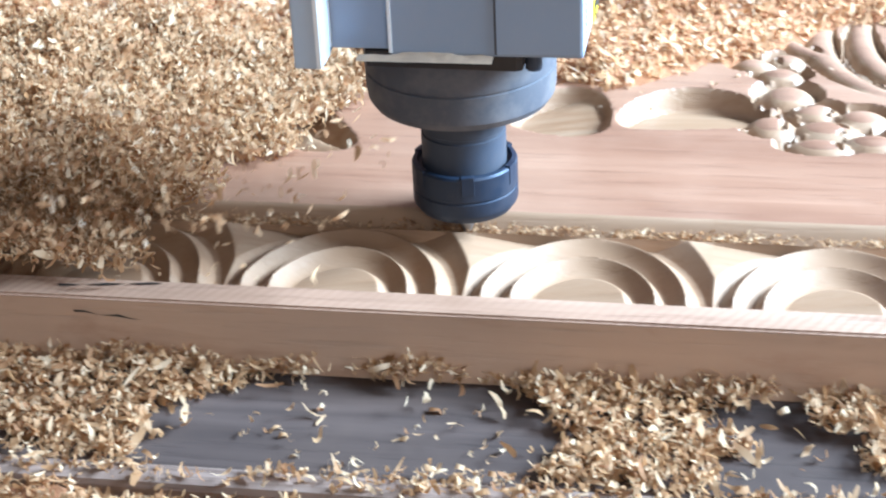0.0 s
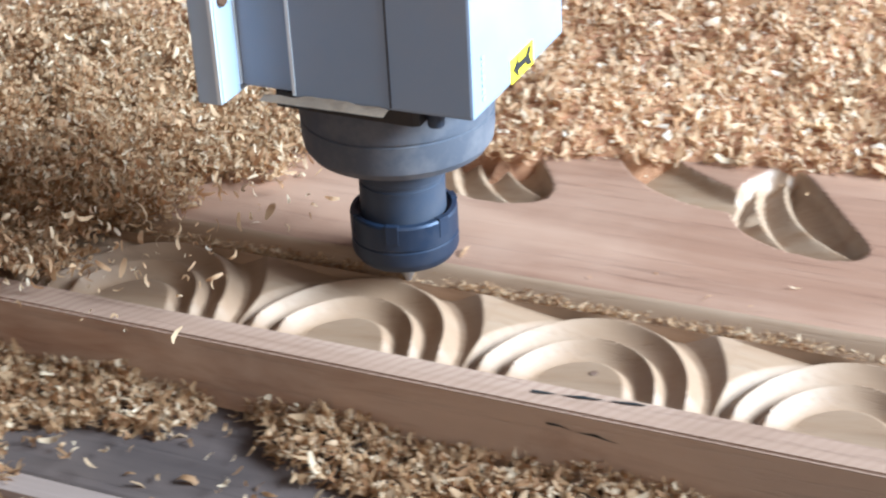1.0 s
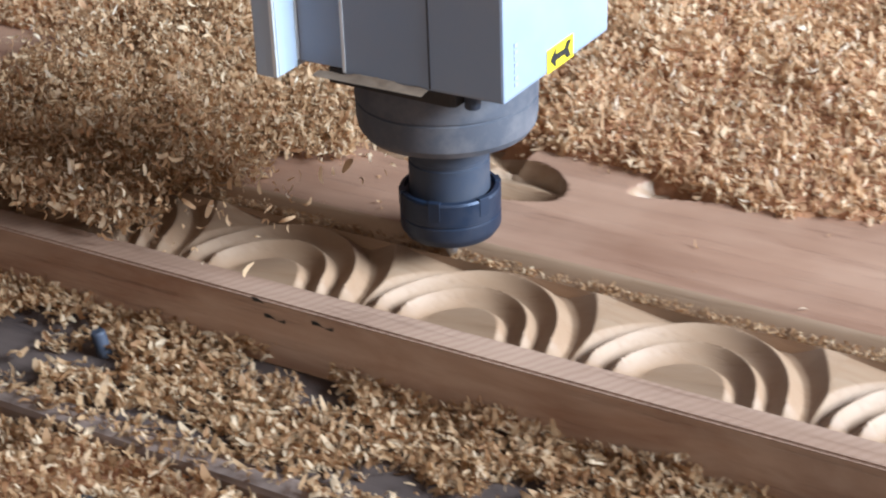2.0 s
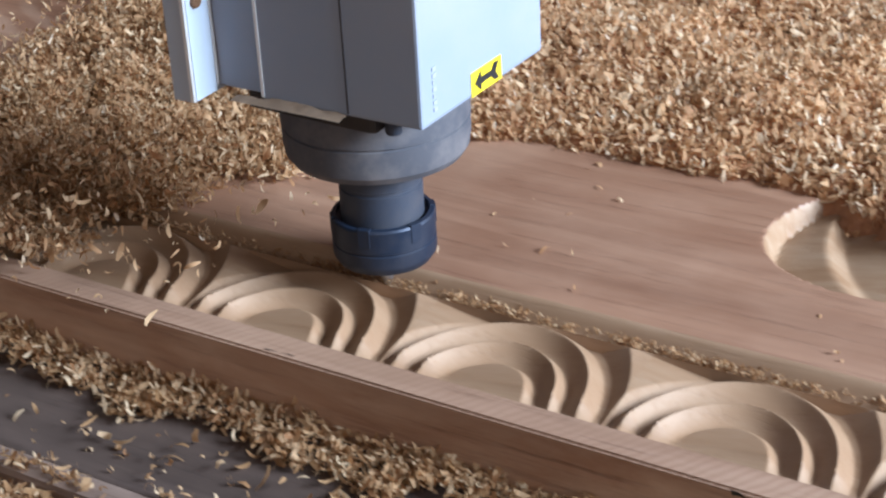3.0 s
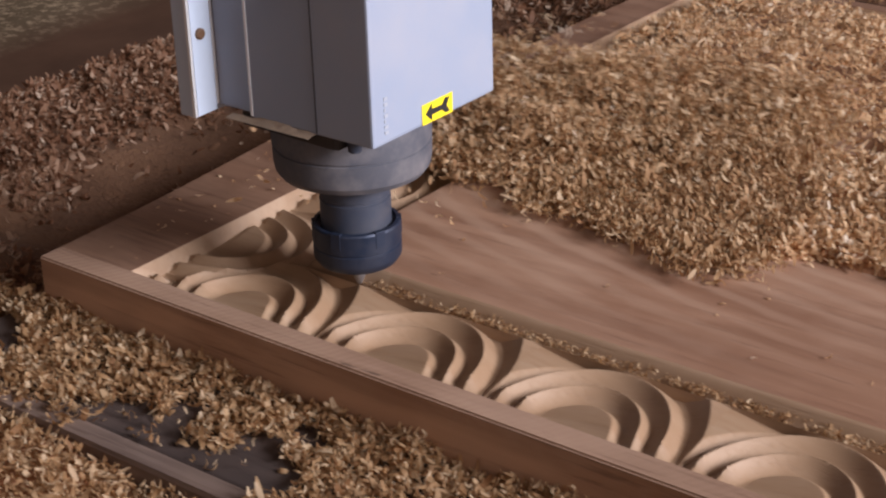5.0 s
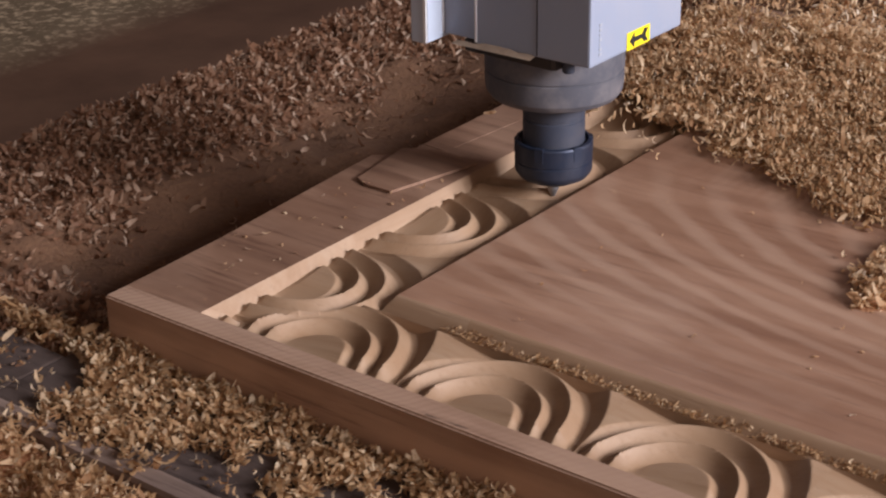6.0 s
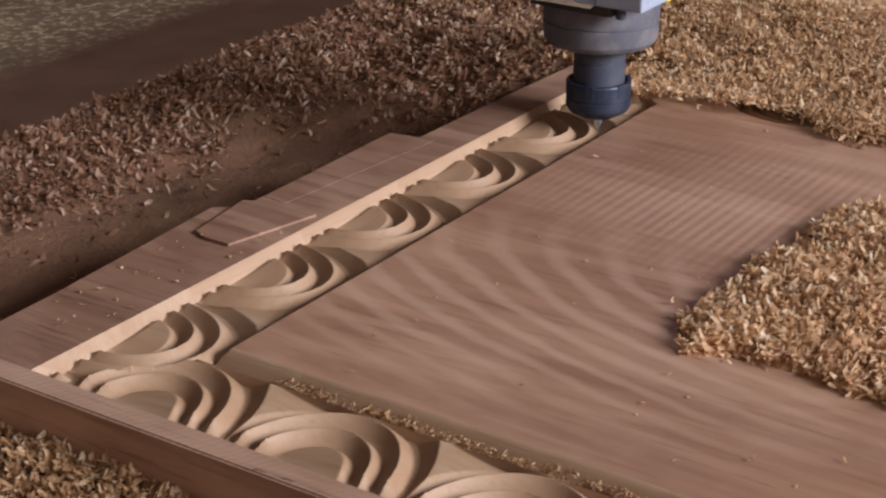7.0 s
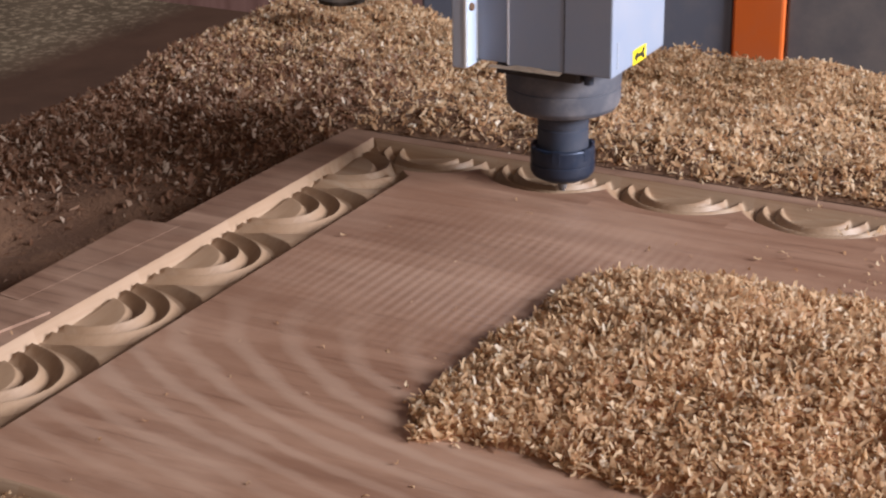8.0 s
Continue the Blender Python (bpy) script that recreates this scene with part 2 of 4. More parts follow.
def box(bm, x0, x1, y0, y1, z0, z1, bevel=0.0):
    vs = [bm.verts.new((x, y, z)) for z in (z0, z1) for y in (y0, y1) for x in (x0, x1)]
    fs = [bm.faces.new([vs[i] for i in q]) for q in ((0, 2, 3, 1), (4, 5, 7, 6), (0, 1, 5, 4), (2, 6, 7, 3), (0, 4, 6, 2), (1, 3, 7, 5))]
    if bevel:
        es = {e for f in fs for e in f.edges}
        bmesh.ops.bevel(bm, geom=list(es), offset=bevel, segments=2, affect="EDGES", profile=0.6)
    return bm


def boxed(*a, **k):
    return box(bmesh.new(), *a, **k)


def lathe(profile, seg=64, cx=0.0, cy=0.0):
    """A solid of revolution round z from (radius, z) pairs."""
    bm = bmesh.new()
    rings = []
    for r, z in profile:
        if r < 1e-6:
            rings.append([bm.verts.new((cx, cy, z))])
        else:
            rings.append([bm.verts.new((cx + r * math.cos(2 * math.pi * k / seg), cy + r * math.sin(2 * math.pi * k / seg), z)) for k in range(seg)])
    for a, b in zip(rings, rings[1:]):
        for k in range(seg):
            j = (k + 1) % seg
            if len(a) == 1 and len(b) > 1:
                bm.faces.new((a[0], b[j], b[k]))
            elif len(b) == 1 and len(a) > 1:
                bm.faces.new((a[k], a[j], b[0]))
            elif len(a) > 1:
                bm.faces.new((a[k], a[j], b[j], b[k]))
    return bm


def prism(points, z0, z1):
    bm = bmesh.new()
    lo, hi = [bm.verts.new((x, y, z0)) for x, y in points], [bm.verts.new((x, y, z1)) for x, y in points]
    bm.faces.new(lo[::-1]), bm.faces.new(hi)
    for k in range(len(points)):
        j = (k + 1) % len(points)
        bm.faces.new((lo[k], lo[j], hi[j], hi[k]))
    return bm


def grid_mesh(name, xs, ys, height, mat, parent=None, keep=None, smooth=True, skirt=None, sharp=None):
    """A height sheet over xs by ys; skirt: the level to which its rim goes down."""
    gx, gy = np.meshgrid(xs, ys)
    gz = height(gx, gy)
    nx, ny = len(xs), len(ys)
    verts = np.stack([gx, gy, gz], -1).reshape(-1, 3)
    idx = np.arange(nx * ny).reshape(ny, nx)
    quads = np.stack([idx[:-1, :-1], idx[:-1, 1:], idx[1:, 1:], idx[1:, :-1]], -1).reshape(-1, 4)
    if keep is not None:
        mid = verts[quads].mean(1)
        quads = quads[keep(mid[:, 0], mid[:, 1])]
    if skirt is not None:
        rim = np.r_[idx[0, :], idx[1:, -1], idx[-1, -2::-1], idx[-2:0:-1, 0]]
        low = verts[rim].copy()
        low[:, 2] = skirt
        n0 = len(verts)
        verts = np.r_[verts, low]
        k = np.arange(len(rim))
        j = np.roll(k, -1)
        quads = np.r_[quads, np.stack([rim[k], n0 + k, n0 + j, rim[j]], -1)]
    me = bpy.data.meshes.new(name)
    me.from_pydata(verts.tolist(), [], quads.tolist())
    me.materials.append(mat)
    me.polygons.foreach_set("use_smooth", [smooth] * len(me.polygons))
    me.update()
    if sharp:
        me.set_sharp_from_angle(angle=radians(sharp))
    ob = new(name, me)
    ob.parent = parent
    return ob


def fractal(x, y, scale, seed, octaves=4):
    """Smooth random heights, about -1 to 1, from summed waves."""
    rng = np.random.RandomState(seed)
    out, amp, total = 0 * x, 1.0, 0.0
    for o in range(octaves):
        for _ in range(5):
            a, p = rng.uniform(0, 2 * math.pi), rng.uniform(0, 2 * math.pi)
            k = 2 * math.pi / scale * 2**o * rng.uniform(0.7, 1.3)
            out = out + amp * np.sin(k * (x * math.cos(a) + y * math.sin(a)) + p)
        total += amp * 2.2
        amp *= 0.55
    return out / total


# ---- workshop ----
BED_Z, PLANK_Z = -0.062, -0.029


def plaster(name, a, b, scale, streak=(1, 1, 1)):
    m, n, l, bs = material(name, 0.85)
    f = noise_tex(n, l, coords(n, l, streak), scale, 6, 0.6)
    l.new(ramp(n, l, f, [(0.3, a), (0.7, b)]), bs.inputs["Base Color"])
    bump(n, l, bs, f, 0.3, 0.01)
    return m


red_wall = plaster("reddish_wall_paint", (0.20, 0.095, 0.075), (0.33, 0.18, 0.15), 2.0, (9, 9, 0.6))
grey_wall = plaster("grey_wall_paint", (0.13, 0.10, 0.085), (0.20, 0.155, 0.13), 1.5)


def dusty_shaded_floor():
    """Brown wood dust trodden over concrete; the zone paints the machine's shadow, paler beyond it."""
    m, n, l, bs = material("dusty_shaded_concrete", 0.85)
    f = noise_tex(n, l, coords(n, l), 4, 6, 0.6)
    speck = noise_tex(n, l, coords(n, l), 42, 5, 0.7)
    lit_ground = mix(n, l, ramp(n, l, speck, [(0.50, (0, 0, 0)), (0.64, (1, 1, 1))]), ramp(n, l, f, [(0.3, (0.150, 0.108, 0.062)), (0.7, (0.25, 0.190, 0.118))]), (0.60, 0.47, 0.31))
    # zone along x: shadow tone near the machine, lit tone past it
    zone, zc, zm = n.new("ShaderNodeTexGradient"), n.new("ShaderNodeTexCoord"), n.new("ShaderNodeMapping")
    zone.gradient_type = "LINEAR"
    zm.inputs["Location"].default_value, zm.inputs["Scale"].default_value = (-2.2, 0, 0), (-1, 0.1, 0)
    l.new(zc.outputs["Object"], zm.inputs[0]), l.new(zm.outputs[0], zone.inputs[0])
    c = mix(n, l, ramp(n, l, zone.outputs["Fac"], [(0.18, (0, 0, 0)), (0.36, (1, 1, 1))]), ramp(n, l, f, [(0.3, (0.085, 0.040, 0.021)), (0.7, (0.145, 0.074, 0.042))]), lit_ground)
    l.new(c, bs.inputs["Base Color"])
    bump(n, l, bs, f, 0.3, 0.01)
    return m


concrete = dusty_shaded_floor()
tin_roof = plaster("roof_sheet", (0.14, 0.115, 0.10), (0.22, 0.18, 0.155), 2)

tagged(mesh_object("floor", boxed(-4, 4.2, -3.2, 3.77, -0.95, -0.85), concrete), "grey concrete workshop floor under the machine", "floor", kind="structure")
tagged(mesh_object("ceiling", boxed(-4, 4.2, -3.2, 3.77, 2.9, 3.0), tin_roof), "dull grey sheet roof of the workshop", "ceiling", kind="structure")
tagged(mesh_object("wall_north", boxed(-4, 4.2, 3.62, 3.77, -0.85, 2.9), red_wall), "reddish painted workshop wall behind the machine", "wall", kind="structure")
# unseen wall; its opening is made up for the front fill lamp
south_bm = boxed(-4, -0.9, -3.3, -3.2, -0.85, 2.9)
box(south_bm, 3.3, 4.2, -3.3, -3.2, -0.85, 2.9)
box(south_bm, -0.9, 3.3, -3.3, -3.2, 2.75, 2.9)
box(south_bm, -0.9, 3.3, -3.3, -3.2, -0.85, 0.5)
tagged(mesh_object("wall_south", south_bm, grey_wall), "grey workshop wall with a wide opening", "wall", kind="structure")
tagged(mesh_object("wall_west", boxed(-4.1, -4, -3.2, 3.62, -0.85, 2.9), grey_wall), "grey workshop wall", "wall", kind="structure")
east_bm = boxed(4.1, 4.2, -3.2, -0.75, -0.85, 2.9)
box(east_bm, 4.1, 4.2, 1.95, 3.62, -0.85, 2.9)
box(east_bm, 4.1, 4.2, -0.75, 1.95, 2.75, 2.9)
box(east_bm, 4.1, 4.2, -0.75, 1.95, -0.85, 0.85)
tagged(mesh_object("wall_east", east_bm, grey_wall), "grey workshop wall with a wide opening to daylight", "wall", kind="structure")

# machine bed
bed = tagged(new("machine_bed"), "grey router machine bed covered with wood chips", "machine bed")
part("bed_top", boxed(-0.320, 2.3, -0.5, 0.96, BED_Z - 0.05, BED_Z, bevel=0.004), painted("grey_bed_paint", (0.25, 0.245, 0.235), 0.6, (0.42, 0.34, 0.27), 0.5), bed)
for sx, sy in ((-0.20, -0.4), (2.15, -0.4), (-0.20, 0.86), (2.15, 0.86)):
    part("leg", boxed(sx - 0.05, sx + 0.05, sy - 0.05, sy + 0.05, -0.85, BED_Z - 0.051, bevel=0.004), rail_black, bed)
for ky in (-0.145, -0.245, -0.345):
    part("clamp_rail", boxed(-0.25, 1.9, ky - 0.011, ky + 0.011, BED_Z + 0.0, BED_Z + 0.014, bevel=0.002), rail_black, bed, "black metal clamp rail")

# base plank under the carved panel
plank = tagged(new("base_plank"), "dark grey worn wooden plank under the carved panel", "plank")
part("plank_lip", boxed(-0.20, -0.0622, -0.077, -0.034, BED_Z + 0.001, PLANK_Z, bevel=0.0015), plank_wood, plank)
part("plank_body", boxed(-0.062, 2.1, -0.077, 0.57, BED_Z + 0.001, PLANK_Z, bevel=0.0015), plank_wood, plank)
part("worn_edge", boxed(-0.20, 2.1, -0.0885, -0.0772, BED_Z + 0.001, PLANK_Z + 0.0012, bevel=0.003), worn_edge, plank, "pale worn front edge strip")

# ---- carved panel ----
PITCH, CELL0 = 0.09, 0.01155
LEFT_PITCH, LEFT0 = 0.0875, 0.0995
BACK_PITCH, BACK0 = 0.0875, 0.0945
PANEL_X0, PANEL_X1, PANEL_Y0, PANEL_Y1 = -0.0475, 1.72, -0.0186, 0.600
RIM_Y0, RIM_Y1 = -0.0055, 0.537
# per side: foot line, wall slope, end of the arches, arch stretch, foot and top of the cove
FRONT = dict(foot=0.0040, slope=3.0, line=0.0540, tall=1.30, low=0.0570, top=0.0660, flip=1, fade=1.5, reach=0.015, floor=-0.0086)
LEFT = dict(foot=0.0005, slope=2.6, line=0.0555, tall=1.27, low=0.0568, top=0.0600, flip=-1, fade=1.0, reach=0.006, floor=-0.0076)
BACK = dict(foot=0.0020, slope=1.2, line=0.0560, tall=0.93, low=0.0565, top=0.0580, flip=-1, fade=1.0, reach=0.007, floor=-0.0076, open=True)
# two ribs round a disc: each rises in a hollow curve to a sharp ridge and drops to the next valley
VALLEYS, RIDGES = (0.0200, 0.0304, 0.0424), (0.0266, 0.0372)


def rib_height(r):
    h = -0.0086 + 0 * r
    for a, top, b in zip(VALLEYS, RIDGES, VALLEYS[1:]):
        rise, fall = np.clip((r - a) / (top - a), 0, 1), np.clip((b - r) / (b - top), 0, 1)
        h = h + 0.0054 * np.where(r < top, rise ** 1.6, fall)
    return h


def border_height(u, d, pitch, side):
    """Height of the carved border: u along the row from a cell's start, d from the rim inwards."""
    k = 0.09 / pitch
    uu = side["flip"] * (np.mod(u, pitch) - pitch / 2) * k
    vv = np.maximum(d - side["foot"], 0) / side["tall"]
    r, before, after = np.hypot(uu, vv), np.hypot(uu + 0.09, vv), np.hypot(uu - 0.09, vv)
    h = rib_height(r)
    # the innermost disc tilts: flush with the ring on one side, proud on the other
    disc = -0.0086 + 0.0045 * np.clip((uu + 0.017) / 0.032, 0, 1)
    h = np.where(r < VALLEYS[0], np.minimum(disc, -0.0041 - np.maximum(r - 0.0162, 0) * 1.18), h)
    # between two arches: a steep wall up from the one, then a plain that falls gently to the next
    steep = -0.0084 + 0.75 * np.maximum(np.where(uu > 0, r, before) - 0.0450, 0)
    plain = -0.0030 - 0.15 * np.maximum(np.where(uu > 0, uu, uu + 0.09) - 0.036, 0)
    plain = np.minimum(plain, -0.0084 + 0.8 * np.maximum(np.where(uu > 0, after, r) - 0.0424, 0))
    out = np.where(uu > 0, r > 0.0450, r > 0.0424)
    h = np.where(out, np.minimum(np.minimum(steep, plain), -0.0030), h)
    if "open" in side:
        edge = 0.9 * np.maximum(r - 0.0424, 0) - 0.0086
        return np.maximum(np.where(r > 0.0424, np.minimum(edge, 0.0), h), -side["slope"] * d)
    fade = np.clip(side["fade"] * (1 - d / side["reach"]), 0, 1)
    h = h * (1 - fade) + side["floor"] * fade
    h = np.maximum(h, -side["slope"] * d)
    cove = np.interp(d, [side["line"], side["line"] + 0.0012, *(side["low"] + k * (side["top"] - side["low"]) for k in (0, 0.35, 0.7, 0.88, 1))], [-0.0035, -0.0100, -0.0104, -0.0072, -0.0024, -0.0006, 0.0])
    return np.where(d > side["line"], cove, h)


def border_z(x, y):
    """Height of the panel's carved face round its border."""
    df, dl, db = y - RIM_Y0, x, RIM_Y1 - y
    hf = border_height(x - CELL0, df, PITCH, FRONT)
    hl = border_height(LEFT0 - y, dl, LEFT_PITCH, LEFT)
    hb = border_height(BACK0 - x, db, BACK_PITCH, BACK)
    z = np.where(df < FRONT["top"], hf, 0.0)
    z = np.where((dl < LEFT["top"]) & (dl < df * LEFT["top"] / FRONT["top"]), hl, z)
    z = np.where((db < BACK["top"]) & (db < dl), hb, z)
    return np.where((df < 0) | (dl < 0) | (db < 0), 0.0, z)


panel = tagged(new("carved_panel"), "brown wooden panel with fresh-cut arch border being carved", "wood panel")
EDGE = [(-0.0475, RIM_Y0), (-0.0500, 0.060), (-0.0555, 0.130), (-0.0600, 0.186), (-0.0470, 0.196), (-0.0480, 0.260), (-0.0500, 0.336), (-0.0300, 0.342), (-0.0290, 0.440), (-0.0250, 0.552), (-0.0240, PANEL_Y1)]
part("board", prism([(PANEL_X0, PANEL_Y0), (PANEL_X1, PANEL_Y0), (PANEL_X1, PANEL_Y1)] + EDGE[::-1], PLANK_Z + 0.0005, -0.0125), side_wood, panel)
STEP = 0.0006


def span(a, b, step=STEP):
    return np.linspace(a, b, max(2, int(round((b - a) / step)) + 1))


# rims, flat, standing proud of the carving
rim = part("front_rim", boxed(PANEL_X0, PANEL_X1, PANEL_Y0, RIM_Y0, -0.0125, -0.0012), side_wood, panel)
cap = boxed(PANEL_X0, PANEL_X1, PANEL_Y0, RIM_Y0, -0.0012, 0.0)
bmesh.ops.bevel(cap, geom=[e for e in cap.edges if all(v.co.y < PANEL_Y0 + 0.002 and v.co.z > -0.0005 for v in e.verts)], offset=0.0009, segments=3, affect="EDGES")
part("rim_top", cap, rim_wood, rim, "paler dusty top of the front rim")
part("left_rim", prism([(0.0, RIM_Y0), (0.0, PANEL_Y1)] + EDGE[::-1], -0.0125, 0.0), margin_wood, panel)
part("back_rim", boxed(0.0, PANEL_X1, RIM_Y1, PANEL_Y1, -0.0125, 0.0), margin_wood, panel)
# corner pieces and runs of the border
cx0, cy0 = CELL0 + PITCH, LEFT0
LX, BY, FY0 = LEFT["top"], RIM_Y1 - BACK["top"], FRONT["top"] + RIM_Y0
grid_mesh("carved_corner", span(0, cx0), span(RIM_Y0, cy0), border_z, cut_wood, panel, lambda x, y: (x < LX) | (y < FY0), sharp=28)


def row_of_arches(count, width, depth, place, side, pitch, step=STEP, mat=None):
    first = None
    for k in range(count):
        if first is None:
            first = grid_mesh("carved_arch", span(0, width, step), span(0, depth, step), lambda a, b: border_height(a, b, pitch, side), mat or cut_wood, panel, sharp=28)
            ob = first
        else:
            ob = new("carved_arch", first.data)
            ob.parent = panel
        ob.matrix_basis = place(k)


row_of_arches(16, PITCH, FRONT["top"], lambda k: pose(cx0 + k * PITCH, RIM_Y0, 0), FRONT, PITCH)
row_of_arches(4, LEFT_PITCH, LEFT["top"], lambda k: pose(0, LEFT0 + (k + 1) * LEFT_PITCH, 0, 0, 0, -90), LEFT, LEFT_PITCH)

# ---- floral carving on the field ----
FX0, FX1, FY1 = 0.60, 1.50, 0.34
# pockets: centre, length, width, turn, ribs
SCROLLS = [(1.084, 0.139, 0.041, 0.021, 124, 3), (1.036, 0.154, 0.052, 0.012, 149, 1), (1.201, 0.156, 0.026, 0.024, 100, 1), (1.260, 0.164, 0.034, 0.022, 8, 1),
           (0.956, 0.142, 0.036, 0.024, 125, 4), (0.735, 0.118, 0.029, 0.021, 12, 2), (0.812, 0.144, 0.027, 0.012, 16, 2), (0.684, 0.156, 0.050, 0.042, 120, 3)]
BERRIES = [(1.293, 0.150, 0.012, 0.012), (1.313, 0.131, 0.016, 0.009), (1.316, 0.148, 0.016, 0.011), (1.311, 0.166, 0.013, 0.010), (1.334, 0.136, 0.014, 0.010), (1.331, 0.160, 0.013, 0.011),
           (1.300, 0.182, 0.013, 0.014), (1.297, 0.205, 0.012, 0.009), (1.300, 0.222, 0.010, 0.008), (1.285, 0.216, 0.011, 0.008)]
LEAVES = [(1.318, 0.222, 0.052, 0.010, 106), (1.338, 0.222, 0.060, 0.010, 108), (1.362, 0.215, 0.062, 0.012, 110), (1.300, 0.245, 0.026, 0.008, 112)]


def floral_z(x, y):
    z = 0 * x
    for cx, cy, a, b, rot, ribs in SCROLLS:
        c, s = math.cos(radians(rot)), math.sin(radians(rot))
        p, q = (x - cx) * c + (y - cy) * s, -(x - cx) * s + (y - cy) * c
        q = q + 0.30 * p * p / a
        e = np.hypot(p / a, q / b)
        lane = np.mod((q / b * (1.0 + 0.25 * p / a) * 0.5 + 0.5) * ribs + 0.15, 1.0)
        inner = -0.0100 + 0.0054 * np.interp(lane, [0, 0.26, 0.31, 1.0], [0.0, 1.0, 1.0, 0.0])
        edge = np.clip((1 - e) * min(a, b) / 0.0032, 0, 1)
        z = np.where(e < 1, np.minimum(z, edge * inner), z)
    for cx, cy, a, b in BERRIES:
        e = np.hypot((x - cx) / (a * 1.25), (y - cy) / (b * 1.25))
        dome = -0.008 + 0.009 * np.sqrt(np.clip(1 - (e * 1.22) ** 2, 0, 1))
        z = np.where(e < 1, np.where(z < -0.0005, np.maximum(z, dome), dome * np.clip((1 - e) * 6, 0, 1)), z)
    for cx, cy, a, b, rot in LEAVES:
        c, s = math.cos(radians(rot)), math.sin(radians(rot))
        p, q = (x - cx) * c + (y - cy) * s, -(x - cx) * s + (y - cy) * c
        q = q + 0.35 * p * p / a
        e = np.hypot(p / a, q / b)
        roll = -0.008 + 0.0085 * np.sqrt(np.clip(1 - (np.abs(q) / b * 1.15) ** 2, 0, 1))
        z = np.where(e < 1, np.where(z < -0.0005, np.maximum(z, roll), roll * np.clip((1 - e) * 8, 0, 1)), z)
    rim = np.minimum.reduce([x - FX0, FX1 - x, y - FY0, FY1 - y])
    return z * np.clip(rim / 0.01, 0, 1)


field_bm = bmesh.new()
for x0, x1, y0, y1 in ((LX, FX0, FY0, BY), (FX0, FX1, FY1, BY), (FX1, PANEL_X1, FY0, BY)):
    field_bm.faces.new([field_bm.verts.new((x, y, 0.0)) for x, y in ((x0, y0), (x1, y0), (x1, y1), (x0, y1))])
part("field", field_bm, field_wood, panel, "planed brown flat field")


def carved_field_material():
    """Planed on top, fresh-cut where the carving goes below the face."""
    m = wood("carved_field_wood", *FIELD_TONES, 0.5, fine=0.6, ripple=True)
    n, l = m.node_tree.nodes, m.node_tree.links
    b = n["Principled BSDF"]
    top = b.inputs["Base Color"].links[0].from_socket
    grain = noise_tex(n, l, coords(n, l, (3, 45, 45)), 2.2, 8, 0.65, 0.5)
    cut = ramp(n, l, grain, [(0.30, CUT_TONES[0]), (0.50, CUT_TONES[1]), (0.72, CUT_TONES[2])])
    c, sep = n.new("ShaderNodeTexCoord"), n.new("ShaderNodeSeparateXYZ")
    l.new(c.outputs["Object"], sep.inputs[0])
    lt = n.new("ShaderNodeMath")
    lt.operation = "LESS_THAN"
    lt.inputs[1].default_value = -0.0004
    l.new(sep.outputs["Z"], lt.inputs[0])
    l.new(mix(n, l, lt.outputs[0], top, cut), b.inputs["Base Color"])
    return m


planed_and_cut = carved_field_material()
last_y = LEFT0 + 4 * LEFT_PITCH
grid_mesh("carved_corner", span(0, BACK0), span(last_y, RIM_Y1), border_z, planed_and_cut, panel, lambda x, y: (x < LX) | (y > BY), sharp=28)
row_of_arches(16, BACK_PITCH, BACK["top"], lambda k: pose(BACK0 + (k + 1) * BACK_PITCH, RIM_Y1, 0, 0, 0, 180), BACK, BACK_PITCH, 0.0010, planed_and_cut)
grid_mesh("carved_relief", span(FX0, FX1, 0.0014), span(FY0, FY1, 0.0014), floral_z, planed_and_cut, panel, sharp=30)


